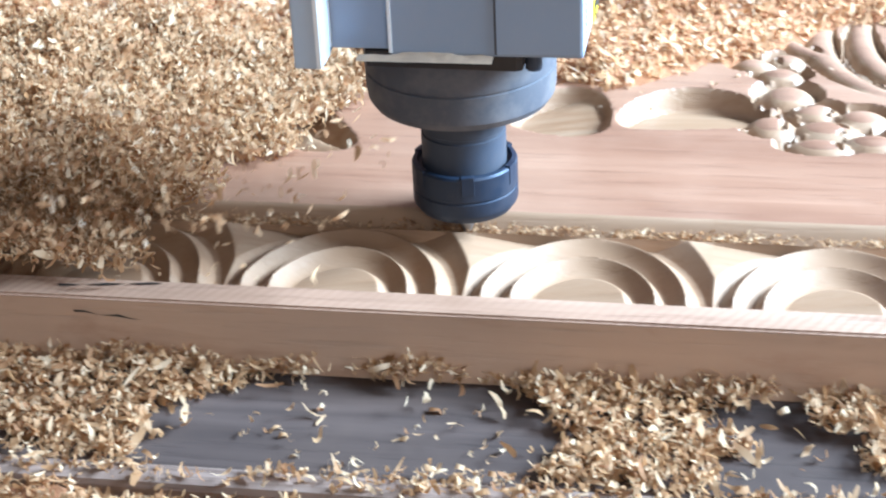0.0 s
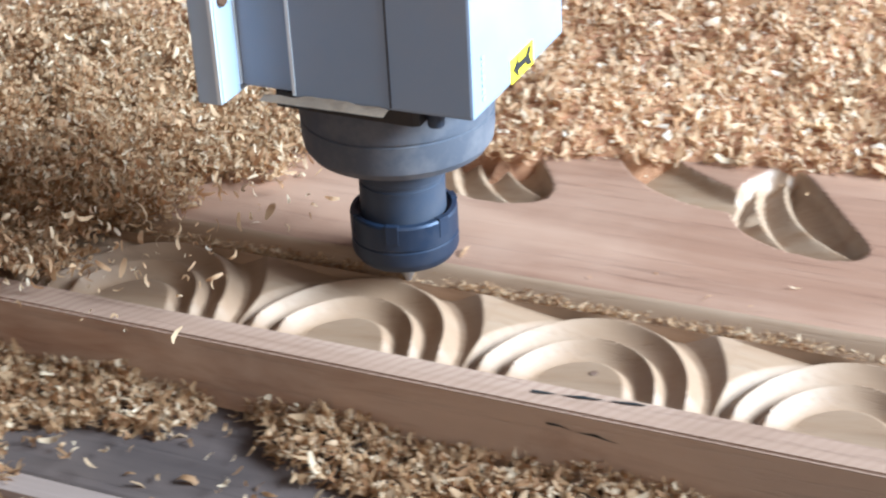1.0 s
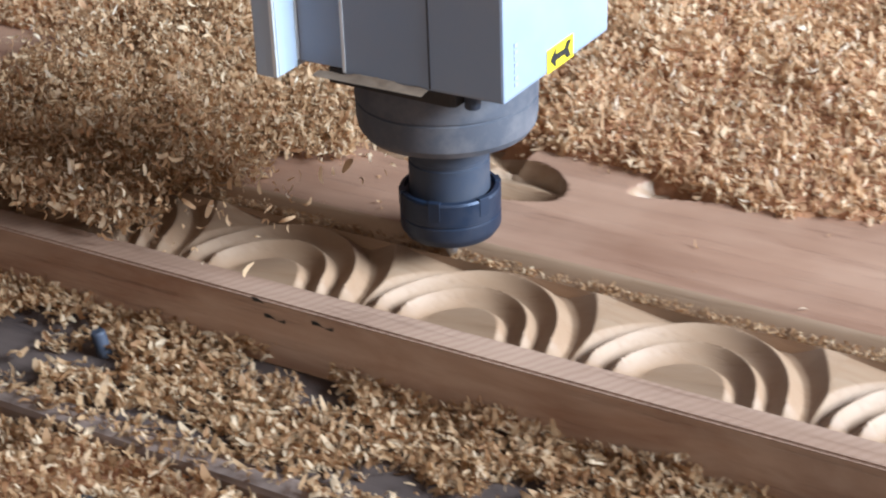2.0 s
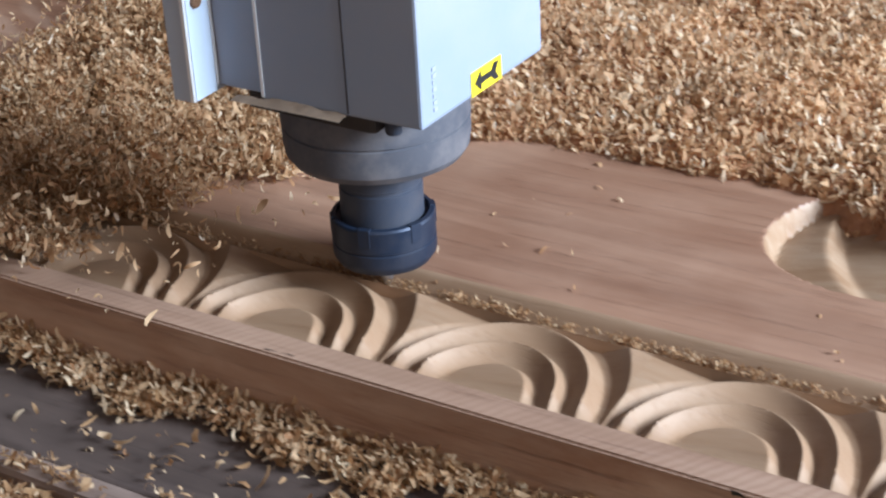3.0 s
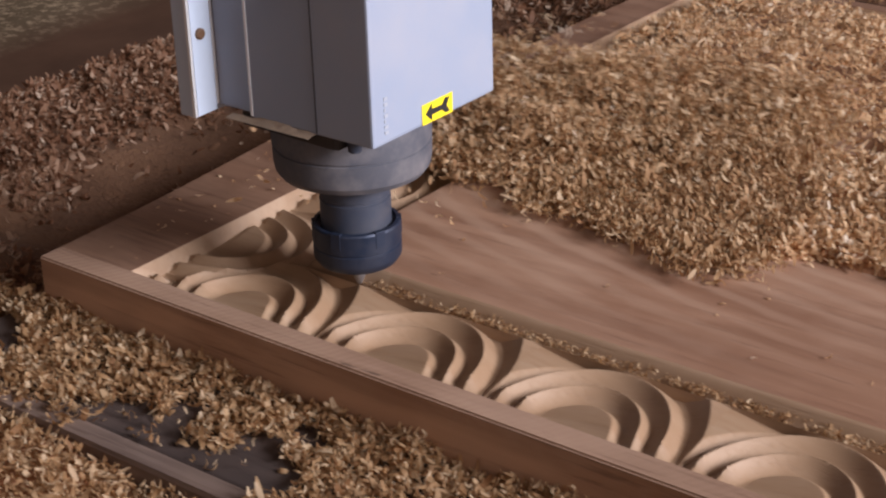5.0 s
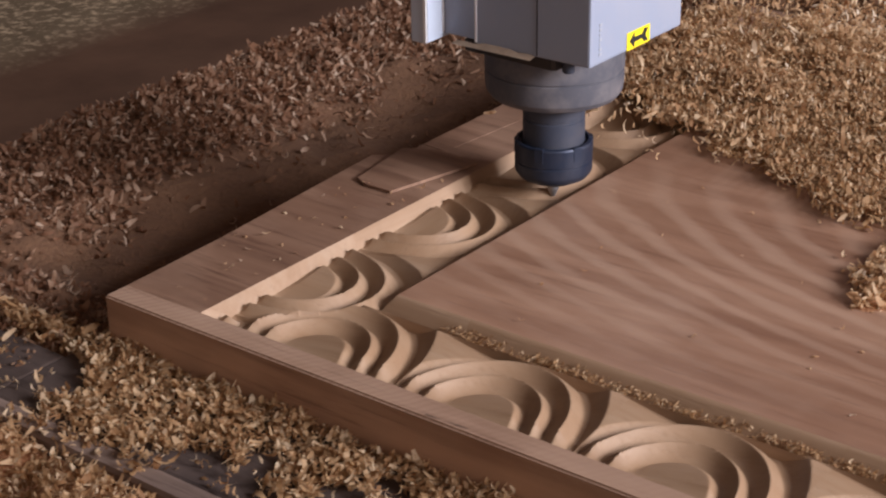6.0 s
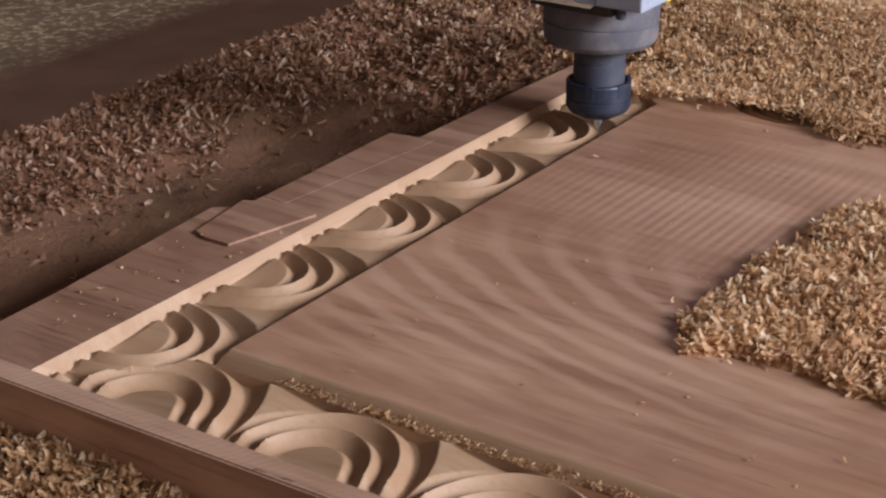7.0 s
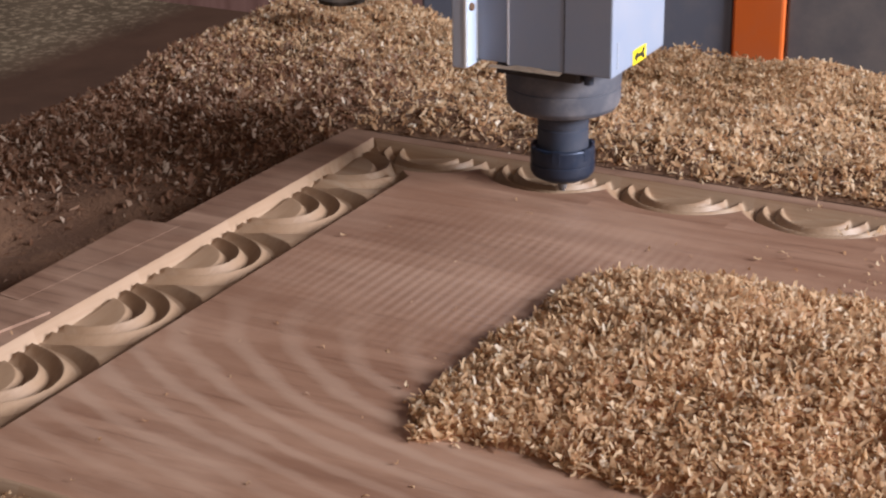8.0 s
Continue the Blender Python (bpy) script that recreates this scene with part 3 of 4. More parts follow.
# ---- wood chips ----
def chips_mesh(name, pos, size, mat, seed, flat=0.48):
    """Curled shavings, one strip of three facets each, at the given places."""
    rng = np.random.RandomState(seed)
    n = len(pos)
    ln = 1.2 * size * np.minimum(rng.lognormal(0, 0.38, n), 1.8)
    wd = ln * rng.uniform(0.10, 0.32, n)
    curl = rng.uniform(0.6, 4.6, n)
    twist = rng.uniform(-1.3, 1.3, n)
    s = np.linspace(-0.5, 0.5, 4)
    th = curl[:, None] * s
    lx = np.sin(th) / curl[:, None] * ln[:, None]
    lz = (1 - np.cos(th)) / curl[:, None] * ln[:, None]
    taper = np.array([0.55, 1.0, 0.95, 0.4])
    tw = twist[:, None] * s
    v = np.empty((n, 4, 2, 3))
    for k, sg in enumerate((-0.5, 0.5)):
        w = sg * wd[:, None] * taper
        v[:, :, k, 0] = lx
        v[:, :, k, 1] = w * np.cos(tw)
        v[:, :, k, 2] = lz + w * np.sin(tw)
    yaw, tilt, roll = rng.uniform(0, 2 * np.pi, n), rng.normal(0, flat, n), rng.normal(0, flat, n) + np.pi * (rng.rand(n) < 0.5)
    cy, sy, ct, st, cr, sr = np.cos(yaw), np.sin(yaw), np.cos(tilt), np.sin(tilt), np.cos(roll), np.sin(roll)
    rx = np.zeros((n, 3, 3))
    rx[:, 0, 0], rx[:, 1, 1], rx[:, 1, 2], rx[:, 2, 1], rx[:, 2, 2] = 1, cr, -sr, sr, cr
    ry = np.zeros((n, 3, 3))
    ry[:, 1, 1], ry[:, 0, 0], ry[:, 0, 2], ry[:, 2, 0], ry[:, 2, 2] = 1, ct, st, -st, ct
    rz = np.zeros((n, 3, 3))
    rz[:, 2, 2], rz[:, 0, 0], rz[:, 0, 1], rz[:, 1, 0], rz[:, 1, 1] = 1, cy, -sy, sy, cy
    m = rz @ ry @ rx
    v = np.einsum("nij,nabj->nabi", m, v) + np.asarray(pos)[:, None, None, :]
    base = np.arange(n)[:, None, None] * 8 + np.array([[0, 2, 3, 1], [2, 4, 5, 3], [4, 6, 7, 5]])[None]
    faces = base.reshape(-1, 4)
    me = bpy.data.meshes.new(name)
    me.vertices.add(n * 8)
    me.vertices.foreach_set("co", v.reshape(-1))
    me.loops.add(faces.size)
    me.loops.foreach_set("vertex_index", faces.reshape(-1).astype(np.int32))
    me.polygons.add(len(faces))
    me.polygons.foreach_set("loop_start", (np.arange(len(faces)) * 4).astype(np.int32))
    me.polygons.foreach_set("loop_total", np.full(len(faces), 4, np.int32))
    me.polygons.foreach_set("use_smooth", np.ones(len(faces), bool))
    me.materials.append(mat)
    me.update(calc_edges=True)
    return new(name, me)


def scatter(count, x0, x1, y0, y1, inside, height, seed, lift=0.003):
    """Random places on a surface where inside(x, y) holds, as a chance from 0 to 1."""
    rng = np.random.RandomState(seed)
    x, y = rng.uniform(x0, x1, count), rng.uniform(y0, y1, count)
    ok = rng.rand(count) < inside(x, y)
    x, y = x[ok], y[ok]
    return np.stack([x, y, height(x, y) + rng.uniform(-0.1, 1, len(x)) * lift], -1)


def smoothstep(a, b, x):
    t = np.clip((x - a) / (b - a), 0, 1)
    return t * t * (3 - 2 * t)


# middle heap on the field
FRONT_EDGE = ([0.16, 0.19, 0.23, 0.30, 0.36, 0.43, 0.48, 0.53, 0.60, 0.66, 0.74, 0.84, 0.90, 0.96, 1.00, 1.085, 1.12, 1.17, 1.23, 1.28, 1.33, 1.7], [0.26, 0.205, 0.176, 0.168, 0.164, 0.173, 0.175, 0.181, 0.184, 0.176, 0.150, 0.141, 0.147, 0.150, 0.166, 0.180, 0.184, 0.188, 0.184, 0.215, 0.275, 0.30])


def middle_inset(x, y):
    """Metres inside the middle heap's foot, below nought outside."""
    wob = 0.012 * fractal(x, y, 0.16, 3)
    front = y - np.interp(x, *FRONT_EDGE) + wob
    left = x - np.interp(y, [0.15, 0.19, 0.26, 0.33, 0.38, 0.42, 0.47], [0.248, 0.228, 0.218, 0.224, 0.238, 0.30, 0.40]) + wob
    back = np.interp(x, [0.2, 0.27, 0.33, 0.42, 0.57, 0.8], [0.385, 0.392, 0.402, 0.42, 0.46, 0.52]) - y + wob
    return np.minimum(np.minimum(front, left), back)


def middle_z(x, y):
    i = middle_inset(x, y)
    rise = 0.004 * (1 - np.exp(-np.maximum(i, 0) / 0.010)) + 0.036 * (1 - np.exp(-np.maximum(i, 0) / 0.19))
    return np.where(i > 0, rise + 0.005 * smoothstep(0, 0.06, i) * fractal(x, y, 0.12, 5), -0.012)


# chips over the machine bed left of and behind the panel
def around_z(x, y):
    d = (-0.056 - x) / 0.88 + 0.010 * fractal(x, y, 0.2, 8)
    near = smoothstep(-0.06, 0.14, y)
    low = np.interp(d, [0, 0.05, 0.12, 0.17, 0.22, 0.265, 0.280, 0.293], [-0.060, -0.060, -0.058, -0.050, -0.038, -0.030, -0.029, -0.060])
    front = np.interp(y, [-0.11, -0.096, -0.080, -0.038, -0.028], [-0.042, -0.040, -0.036, -0.036, -0.027]) - 0.03 * smoothstep(0.27, 0.29, d)
    left = low * near + front * (1 - near)
    back = np.interp(y + 0.012 * fractal(x, y, 0.25, 11), [0.35, 0.536, 0.546, 0.580, 0.64, 0.74, 0.82, 0.88, 0.93], [-0.062, 0.000, 0.006, 0.009, 0.004, -0.003, -0.008, -0.016, -0.05])
    back = back * (1 - smoothstep(-0.02, -0.27, x)) + (-0.031 + 0.018 * smoothstep(0.50, 0.79, y)) * smoothstep(-0.02, -0.27, x)
    s = smoothstep(-0.320, -0.295, x)
    w = smoothstep(-0.07, -0.05, x)
    z = np.maximum(left * (1 - w) - 0.06 * w, back * s - 0.06 * (1 - s))
    z = np.maximum(z + 0.005 * fractal(x, y, 0.09, 9), BED_Z - 0.002)
    # on the panel's back edge the bank thins out to nothing
    return np.where((x > -0.03) & (y > 0.53), np.minimum(z, 0.0006 + 0.40 * np.maximum(y - 0.549, 0)), z)


def beside(y):
    """The panel's uneven left edge."""
    return np.interp(y, [b for _, b in EDGE], [a for a, _ in EDGE])


def outside_panel(x, y):
    d = (-0.056 - x) / 0.88 + 0.03 * fractal(x, y, 0.15, 14)
    far = smoothstep(0.40, 0.56, y)
    near = 1 - smoothstep(-0.05, 0.06, y)
    thick = np.maximum(np.maximum(far, near), 0.02 + 0.78 * smoothstep(0.125, 0.19, d))
    return thick * ((x < beside(y) - 0.002) | (y > 0.549 + 0.006 * fractal(x, y, 0.1, 13))) * 1.0


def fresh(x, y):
    """Share of fresh chips: copies coloured for shade lie beside the panel, fresh ones behind it."""
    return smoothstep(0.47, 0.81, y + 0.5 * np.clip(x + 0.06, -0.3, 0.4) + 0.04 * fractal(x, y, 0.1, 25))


def heap(name, label, xs, ys, z, keep, chips, region, size, seed, inside, core=dust_mat, flat=0.8):
    ob = tagged(new(name), label, "wood chips", kind="stuff")
    grid_mesh("dust_core", xs, ys, lambda a, b: z(a, b), core, ob, keep)
    c = chips_mesh("chips", scatter(chips, *region, inside, z, seed), size, chip_mat, seed, flat)
    c.parent = ob
    return ob


heap("chip_heap", "heap of golden-brown curled wood chips on the panel", span(0.16, 1.71, 0.006), span(0.12, 0.56, 0.006), middle_z,
     lambda x, y: middle_inset(x, y) > -0.01, 190000, (0.17, 1.5, 0.13, 0.55), 0.0056, 21, lambda x, y: np.where(x < 0.75, 1.0, 0.6) * (middle_inset(x, y) > -0.003))
heap("chip_bank", "long low bank of brown chips and dust beside the panel, shade in its colour", span(-0.320, 1.5, 0.007), span(-0.49, 0.94, 0.007), around_z,
     lambda x, y: (x < beside(y) - 0.001) | (y > 0.549), 150000, (-0.320, 1.2, 0.45, 0.94), 0.0054, 22, lambda x, y: outside_panel(x, y) * fresh(x, y), shaded_dust)
c = chips_mesh("shaded_bank_chips", scatter(75000, -0.320, -0.026, -0.30, 0.94, lambda x, y: outside_panel(x, y) * (1 - fresh(x, y)), around_z, 23), 0.0062, shaded_chips, 23, 0.8)
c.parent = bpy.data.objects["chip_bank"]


# chips in front of the panel, on the plank and on the bed
def front_cover(x, y):
    near = np.clip((-0.0176 - y) / 0.058, 0, 1)
    f = fractal(x, y, 0.16, 31)
    on = np.where(f + 0.62 - 1.15 * near + 0.45 * smoothstep(0.13, -0.05, x) > 0, 1.0, 0.03)
    return np.where((y > -0.0885) & (y < -0.074), 0.40 * (f > -0.1), on)


def front_z(x, y):
    pile = 0.004 * np.clip(1 - (-0.0176 - y) / 0.034, 0, 1) * (1 + fractal(x, y, 0.06, 32))
    return PLANK_Z + 0.0005 + pile


drift = tagged(new("chip_drift"), "loose wood chips drifted along the plank before the panel", "wood chips", kind="stuff")
c = chips_mesh("chips", scatter(52000, -0.2, 1.5, -0.087, -0.0185, front_cover, front_z, 33, 0.005), 0.0050, dim_golden_chips, 33)
c.parent = drift


def bed_chip_z(x, y):
    return BED_Z + 0.025 * smoothstep(-0.31, -0.096, y) + 0.005 + 0.006 * fractal(x, y, 0.08, 41)


bedchips = tagged(new("bed_chips"), "wood chips strewn thick over the machine bed", "wood chips", kind="stuff")
grid_mesh("dust_core", span(-0.06, 1.8, 0.01), span(-0.48, -0.0895, 0.01), lambda a, b: bed_chip_z(a, b) - 0.003, dust_mat, bedchips)
c = chips_mesh("chips", scatter(80000, -0.07, 1.3, -0.31, -0.090, lambda x, y: np.where(fractal(x, y, 0.22, 44) > 0.62, 0.3, 1.0), bed_chip_z, 42), 0.0052, dim_golden_chips, 42)
c.parent = bedchips


# ---- spindle ----
spindle = tagged(new("router_spindle"), "pale grey-blue square router spindle with black collet nut", "router spindle")
BX0, BX1, BY0, BY1, BZ0, BZ1 = -0.0168, 0.0496, -0.0440, 0.0386, 0.0848, 0.34
RAIL = -0.0385
body = part("body", boxed(BX0, BX1, BY0, BY1, BZ0, BZ1, bevel=0.0012), spindle_paint, spindle)
part("seam", boxed(0.0194, 0.0202, BY0 - 0.0003, BY0 + 0.001, BZ0 + 0.001, BZ1 - 0.002), seam_dark, body)
part("bright_edge", boxed(BX0 - 0.0002, BX0 + 0.0010, BY0 - 0.0004, BY0 + 0.001, BZ0 + 0.001, BZ1 - 0.002), edge_bright, body)
part("back_plate", boxed(RAIL + 0.0002, BX0 - 0.0003, -0.0415, BY1, BZ0 + 0.001, BZ1, bevel=0.0008), spindle_paint, spindle)
rail = part("side_rail", boxed(RAIL - 0.0092, RAIL, -0.0556, BY1, BZ0 - 0.0012, BZ1, bevel=0.0008), rail_paint, spindle)
part("bright_edge", boxed(RAIL - 0.0012, RAIL + 0.0003, -0.0559, -0.0546, BZ0 - 0.0007, BZ1 - 0.002), edge_bright, rail)
part("bright_edge", boxed(RAIL + 0.0001, RAIL + 0.0010, -0.0430, -0.0418, BZ0 + 0.002, BZ1 - 0.002), edge_bright, rail)
part("lit_face_strip", boxed(RAIL, RAIL + 0.0006, -0.0545, -0.0431, BZ0 - 0.0005, BZ1 - 0.001), lit_strip_paint, rail, "light blue rail face, coloured lighter as if lit")
part("screw", lathe([(0, 0), (0.0024, 0), (0.0024, 0.0012), (0.0018, 0.0018), (0, 0.0018)], 20), rust, rail, "rusty screw head").matrix_basis = pose(RAIL + 0.0006, -0.0500, 0.1200, 0, 90, 0)


def turned(name, profile, mat, parent, label="", seg=96, sharp=24):
    """A turned steel part: round, with crisp edges between its faces."""
    ob = part(name, lathe(profile, seg), mat, parent, label, True)
    ob.data.set_sharp_from_angle(angle=radians(sharp))
    return ob


flange = turned("flange", [(0, 0.0494), (0.0262, 0.0494), (0.0292, 0.0498), (0.0327, 0.0514), (0.0346, 0.0542), (0.0352, 0.0580), (0.0353, 0.0648), (0.0347, 0.0651), (0.0347, 0.0657), (0.0354, 0.0661), (0.0356, 0.0800), (0.0348, 0.0845), (0, 0.0845)], steel, spindle, "worn grey steel flange")
part("dust_plate", prism([(-0.0300, -0.0250), (-0.0262, -0.0398), (0.0262, -0.0415), (0.0282, -0.0405), (0.0285, -0.0250)], 0.0788, 0.0846), gasket_black, spindle, "black dust-caked plate edge")
part("bolt", lathe([(0, 0.0770), (0.0026, 0.0770), (0.0030, 0.0775), (0.0030, 0.0846), (0, 0.0846)], 20, 0.0315, -0.0345), neck_steel, spindle)
turned("neck", [(0, 0.0220), (0.0160, 0.0220), (0.0160, 0.0376), (0.0155, 0.0379), (0.0155, 0.0392), (0.0160, 0.0396), (0.0161, 0.0462), (0.0170, 0.0468), (0.0170, 0.0493), (0, 0.0493)], neck_steel, spindle, "dark steel shaft neck", 64)
nut = turned("collet_nut", [(0, 0.0030), (0.0085, 0.0030), (0.0125, 0.0036), (0.0180, 0.0066), (0.0198, 0.0092), (0.0201, 0.0104), (0.0201, 0.0150), (0.0197, 0.0153), (0.0197, 0.0160), (0.0201, 0.0163), (0.0201, 0.0250), (0.0196, 0.0259), (0.0180, 0.0262), (0.0176, 0.0245), (0.0161, 0.0240), (0, 0.0240)], nut_black, spindle, "black collet nut with spanner notches")
for k in range(6):
    a = radians(60 * k + 12)
    part("notch", boxed(-0.0024, 0.0024, 0.0178, 0.02022, 0.0190, 0.0265, bevel=0.0002), nut_black, nut).matrix_basis = Matrix.Rotation(a, 4, "Z")
part("cutter", lathe([(0, -0.0070), (0.0012, -0.0062), (0.0030, -0.002), (0.0030, 0.0045), (0, 0.0045)], 24), bit_steel, spindle, "slim carbide cutting bit")
def ledge_z(x, y):
    return 0.0842 + 0.0022 * np.clip(1 - np.abs(x + 0.002) / 0.030, 0, 1) ** 0.6 * (0.8 + 0.4 * fractal(x, y, 0.012, 91)) * np.clip((y + 0.0490) / 0.0045, 0, 1)


grid_mesh("caked_dust", span(-0.0280, 0.0190, 0.0012), span(-0.0488, -0.0438, 0.0006), ledge_z, painted("pale_caked_dust", (0.24, 0.175, 0.125), 0.9, (0.36, 0.26, 0.18), 0.8, scale=160), spindle)
# label on the side of the body
side = BX1
label_ob = part("warning_label", boxed(side, side + 0.0004, -0.0122, 0.0084, 0.0850, 0.0938, bevel=0.0001), yellow_label, body, "yellow label with a black arrow")
arrow = [(-0.0105, 0.0), (-0.0052, 0.0046), (-0.0052, 0.0016), (0.0035, 0.0014), (0.0062, 0.0044), (0.0100, 0.0040), (0.0072, 0.0), (0.0100, -0.0040), (0.0062, -0.0040), (0.0035, -0.0014), (-0.0052, -0.0016), (-0.0052, -0.0046)]
part("arrow", prism(arrow, 0, 0.0003), black_ink, label_ob).matrix_basis = Matrix.Translation((side + 0.00045, -0.0019, 0.0894)) @ Matrix.Scale(0.8, 4) @ Matrix.Rotation(radians(90), 4, "Z") @ Matrix.Rotation(radians(90), 4, "X")
for k, h in enumerate((0.0030, 0.0030, 0.0012, 0.0030, 0.0012, 0.0030, 0.0030)):
    part("print_bar", boxed(side, side + 0.0003, -0.0365, -0.0365 + 0.75 * h, 0.0890 + 0.0024 * k, 0.0905 + 0.0024 * k), grey_ink, body, "faint grey stencilled mark")


# pencil marks, smudges and edge cracks on the rim, drawn as dark strips
def stroke(points, width, z, parent, wobble=0.0006):
    bm = bmesh.new()
    rows = []
    for k, (x, y) in enumerate(points):
        w = width * (0.5 + 0.5 * math.sin(1.7 * k + 1))
        rows.append([bm.verts.new((x + wobble * math.sin(3 * k), y - w / 2, z)), bm.verts.new((x - wobble * math.cos(5 * k), y + w / 2, z))])
    for a, b in zip(rows, rows[1:]):
        bm.faces.new((a[0], b[0], b[1], a[1]))
    return part("rim_mark", bm, black_ink, parent, "dark pencil stroke, smudge or crack")


stroke([(1.0362 + 0.0042 * k, -0.0116 + 0.00048 * k) for k in range(10)], 0.0018, 0.0004, panel)
stroke([(0.0042 * k, 0.0004 * math.sin(2 * k)) for k in range(7)], 0.0010, 0.0, panel).matrix_basis = Matrix.Translation((1.0440, PANEL_Y0 - 0.0004, -0.0060)) @ pose(0, 0, 0, 90, 5, 0)
for px, pz, n in ((0.7000, -0.0012, 3), (0.7050, -0.0070, 5), (0.7270, -0.0046, 5)):
    stroke([(0.0024 * k, 0.0005 * math.sin(2 * k)) for k in range(n)], 0.0020, 0.0, panel).matrix_basis = Matrix.Translation((px, PANEL_Y0 - 0.0004, pz)) @ pose(0, 0, 0, 90, 6, 0)
# two thin dark cracks along the rim's front edge
stroke([(0.5190 + 0.0030 * k, -0.0168 + 0.0002 * k) for k in range(5)], 0.0006, 0.0004, panel, 0.0)
stroke([(0.1370 + 0.0040 * k, -0.0170 + 0.0002 * k) for k in range(6)], 0.0005, 0.0004, panel, 0.0)
part("knot", lathe([(0, 0.0004), (0.0016, 0.0003), (0.0019, 0), (0, 0)], 14), painted("knot_brown", (0.10, 0.045, 0.022), 0.7), panel, "small dark knot").matrix_basis = pose(1.0485, 0.0147, -0.0061)

# black bar among the chips on the bed
bar = tagged(new("clamp_bar"), "black flat metal clamp bar half buried in chips", "clamp bar")
part("bar", boxed(-0.05, 0.05, -0.010, 0.010, -0.006, 0.006, bevel=0.002), rail_black, bar)
part("bolt", lathe([(0, 0.006), (0.006, 0.006), (0.006, 0.010), (0.0045, 0.012), (0, 0.012)], 6), rail_black, bar)
bar.matrix_basis = pose(0.292, -0.112, -0.038, 4, -3, 22)
for place in (pose(0.374, -0.112, -0.040, -3, 2, 24), pose(0.178, -0.122, -0.041, 3, -2, 16), pose(0.700, -0.124, -0.040, 2, 3, 20)):
    copy_thing(bar, place)

# round peg that stands up out of the chips
peg = tagged(new("steel_peg"), "dull grey steel peg standing in the chips", "peg")
turned("shank", [(0, 0), (0.0030, 0), (0.0030, 0.0105), (0.0026, 0.0112), (0, 0.0112)], neck_steel, peg, "", 24)
peg.matrix_basis = pose(0.6430, -0.0430, PLANK_Z + 0.0001, 6, -8, 0)

# clamp and scrap on the chips behind the panel
clamp = tagged(new("clamp_stand"), "small black clamp stand on the chips", "clamp")
part("foot", lathe([(0, 0), (0.020, 0), (0.022, 0.004), (0.012, 0.010), (0, 0.011)], 24), rail_black, clamp)
part("rod", lathe([(0, 0.010), (0.005, 0.010), (0.005, 0.16), (0, 0.16)], 16), rail_black, clamp)
part("arm", boxed(0.004, 0.060, -0.006, 0.006, 0.010, 0.018, bevel=0.002), rail_black, clamp)
clamp.matrix_basis = pose(-0.190, 0.812, 0.014, 0, 0, 10)
paper = tagged(new("white_scrap"), "small crumpled white paper scrap on the chips", "paper scrap")
part("sheet", prism([(-0.012, -0.004), (0.0, -0.008), (0.014, -0.003), (0.010, 0.006), (-0.004, 0.008)], 0.0, 0.004), painted("white_paper", (0.8, 0.8, 0.8), 0.7, amount=0.1), paper)
paper.matrix_basis = pose(-0.142, 0.800, 0.026, 12, -8, 25)


# ---- side of the moving gantry, behind the bed ----
gantry = tagged(new("gantry_side"), "blue-grey gantry side with a bright orange stripe", "machine gantry")
part("cover_plate", boxed(-0.440, -0.1012, 1.130, 1.170, -0.400, 0.100, bevel=0.003), painted("blue_grey_paint", (0.20, 0.22, 0.28), 0.45, amount=0.3), gantry)
part("orange_stripe", boxed(-0.1000, -0.0490, 1.126, 1.172, -0.400, 0.100, bevel=0.003), painted("orange_paint", (0.86, 0.17, 0.03), 0.4, amount=0.12), gantry, "bright orange painted stripe")
part("grey_plate", boxed(-0.0478, 0.330, 1.130, 1.170, -0.400, 0.100, bevel=0.003), painted("dark_grey_paint", (0.17, 0.16, 0.17), 0.5, amount=0.3), gantry, "dark grey plate")
part("bearing_block", boxed(-0.400, 0.290, 1.110, 1.190, -0.449, -0.401, bevel=0.004), rail_black, gantry)
part("gantry_rail", boxed(-0.80, 2.3, 1.120, 1.180, -0.50, -0.45, bevel=0.003), rail_black, bed, "black rail that carries the gantry")
for sx in (-0.70, 0.75, 2.15):
    part("rail_post", boxed(sx - 0.03, sx + 0.03, 1.125, 1.175, -0.85, -0.501, bevel=0.003), rail_black, bed)

scrap = tagged(new("wood_scrap"), "thin brown wood scrap lying on the panel margin", "wood scrap")
part("sliver", prism([(-0.0425, 0.1530), (-0.0330, 0.1490), (-0.0170, 0.1490), (-0.0040, 0.2060), (-0.0300, 0.2100), (-0.0500, 0.2000)], 0.0003, 0.0018), margin_wood, scrap)
strip = tagged(new("wood_strip"), "thin brown wood strip lying along the panel margin", "wood strip")
part("slat", prism([(-0.0460, 0.2140), (-0.0300, 0.2125), (-0.0190, 0.3420), (-0.0490, 0.3380)], 0.0002, 0.0004), margin_wood, strip)


# crumbs in the groove along the front border
crumbs = tagged(new("groove_crumbs"), "fine wood crumbs lying in the carved groove", "wood chips", kind="stuff")
c = chips_mesh("chips", scatter(16000, 0.09, 1.5, 0.0510, 0.0580, lambda x, y: np.where(fractal(x, y, 0.07, 51) > -0.25, 0.9, 0.25) * (np.abs(y - 0.0545) < 0.0028 + 0.0012 * fractal(x, y, 0.03, 52)), lambda x, y: -0.0076 + 0 * x, 53, 0.0042), 0.0023, dim_golden_chips, 53)
c.parent = crumbs


def strewn(name, label, count, region, height, chance, size, seed):
    ob = tagged(new(name), label, "wood chips", kind="stuff")
    c = chips_mesh("chips", scatter(count, *region, chance, height, seed, 0.0012), size, chip_mat, seed, 0.25)
    c.parent = ob


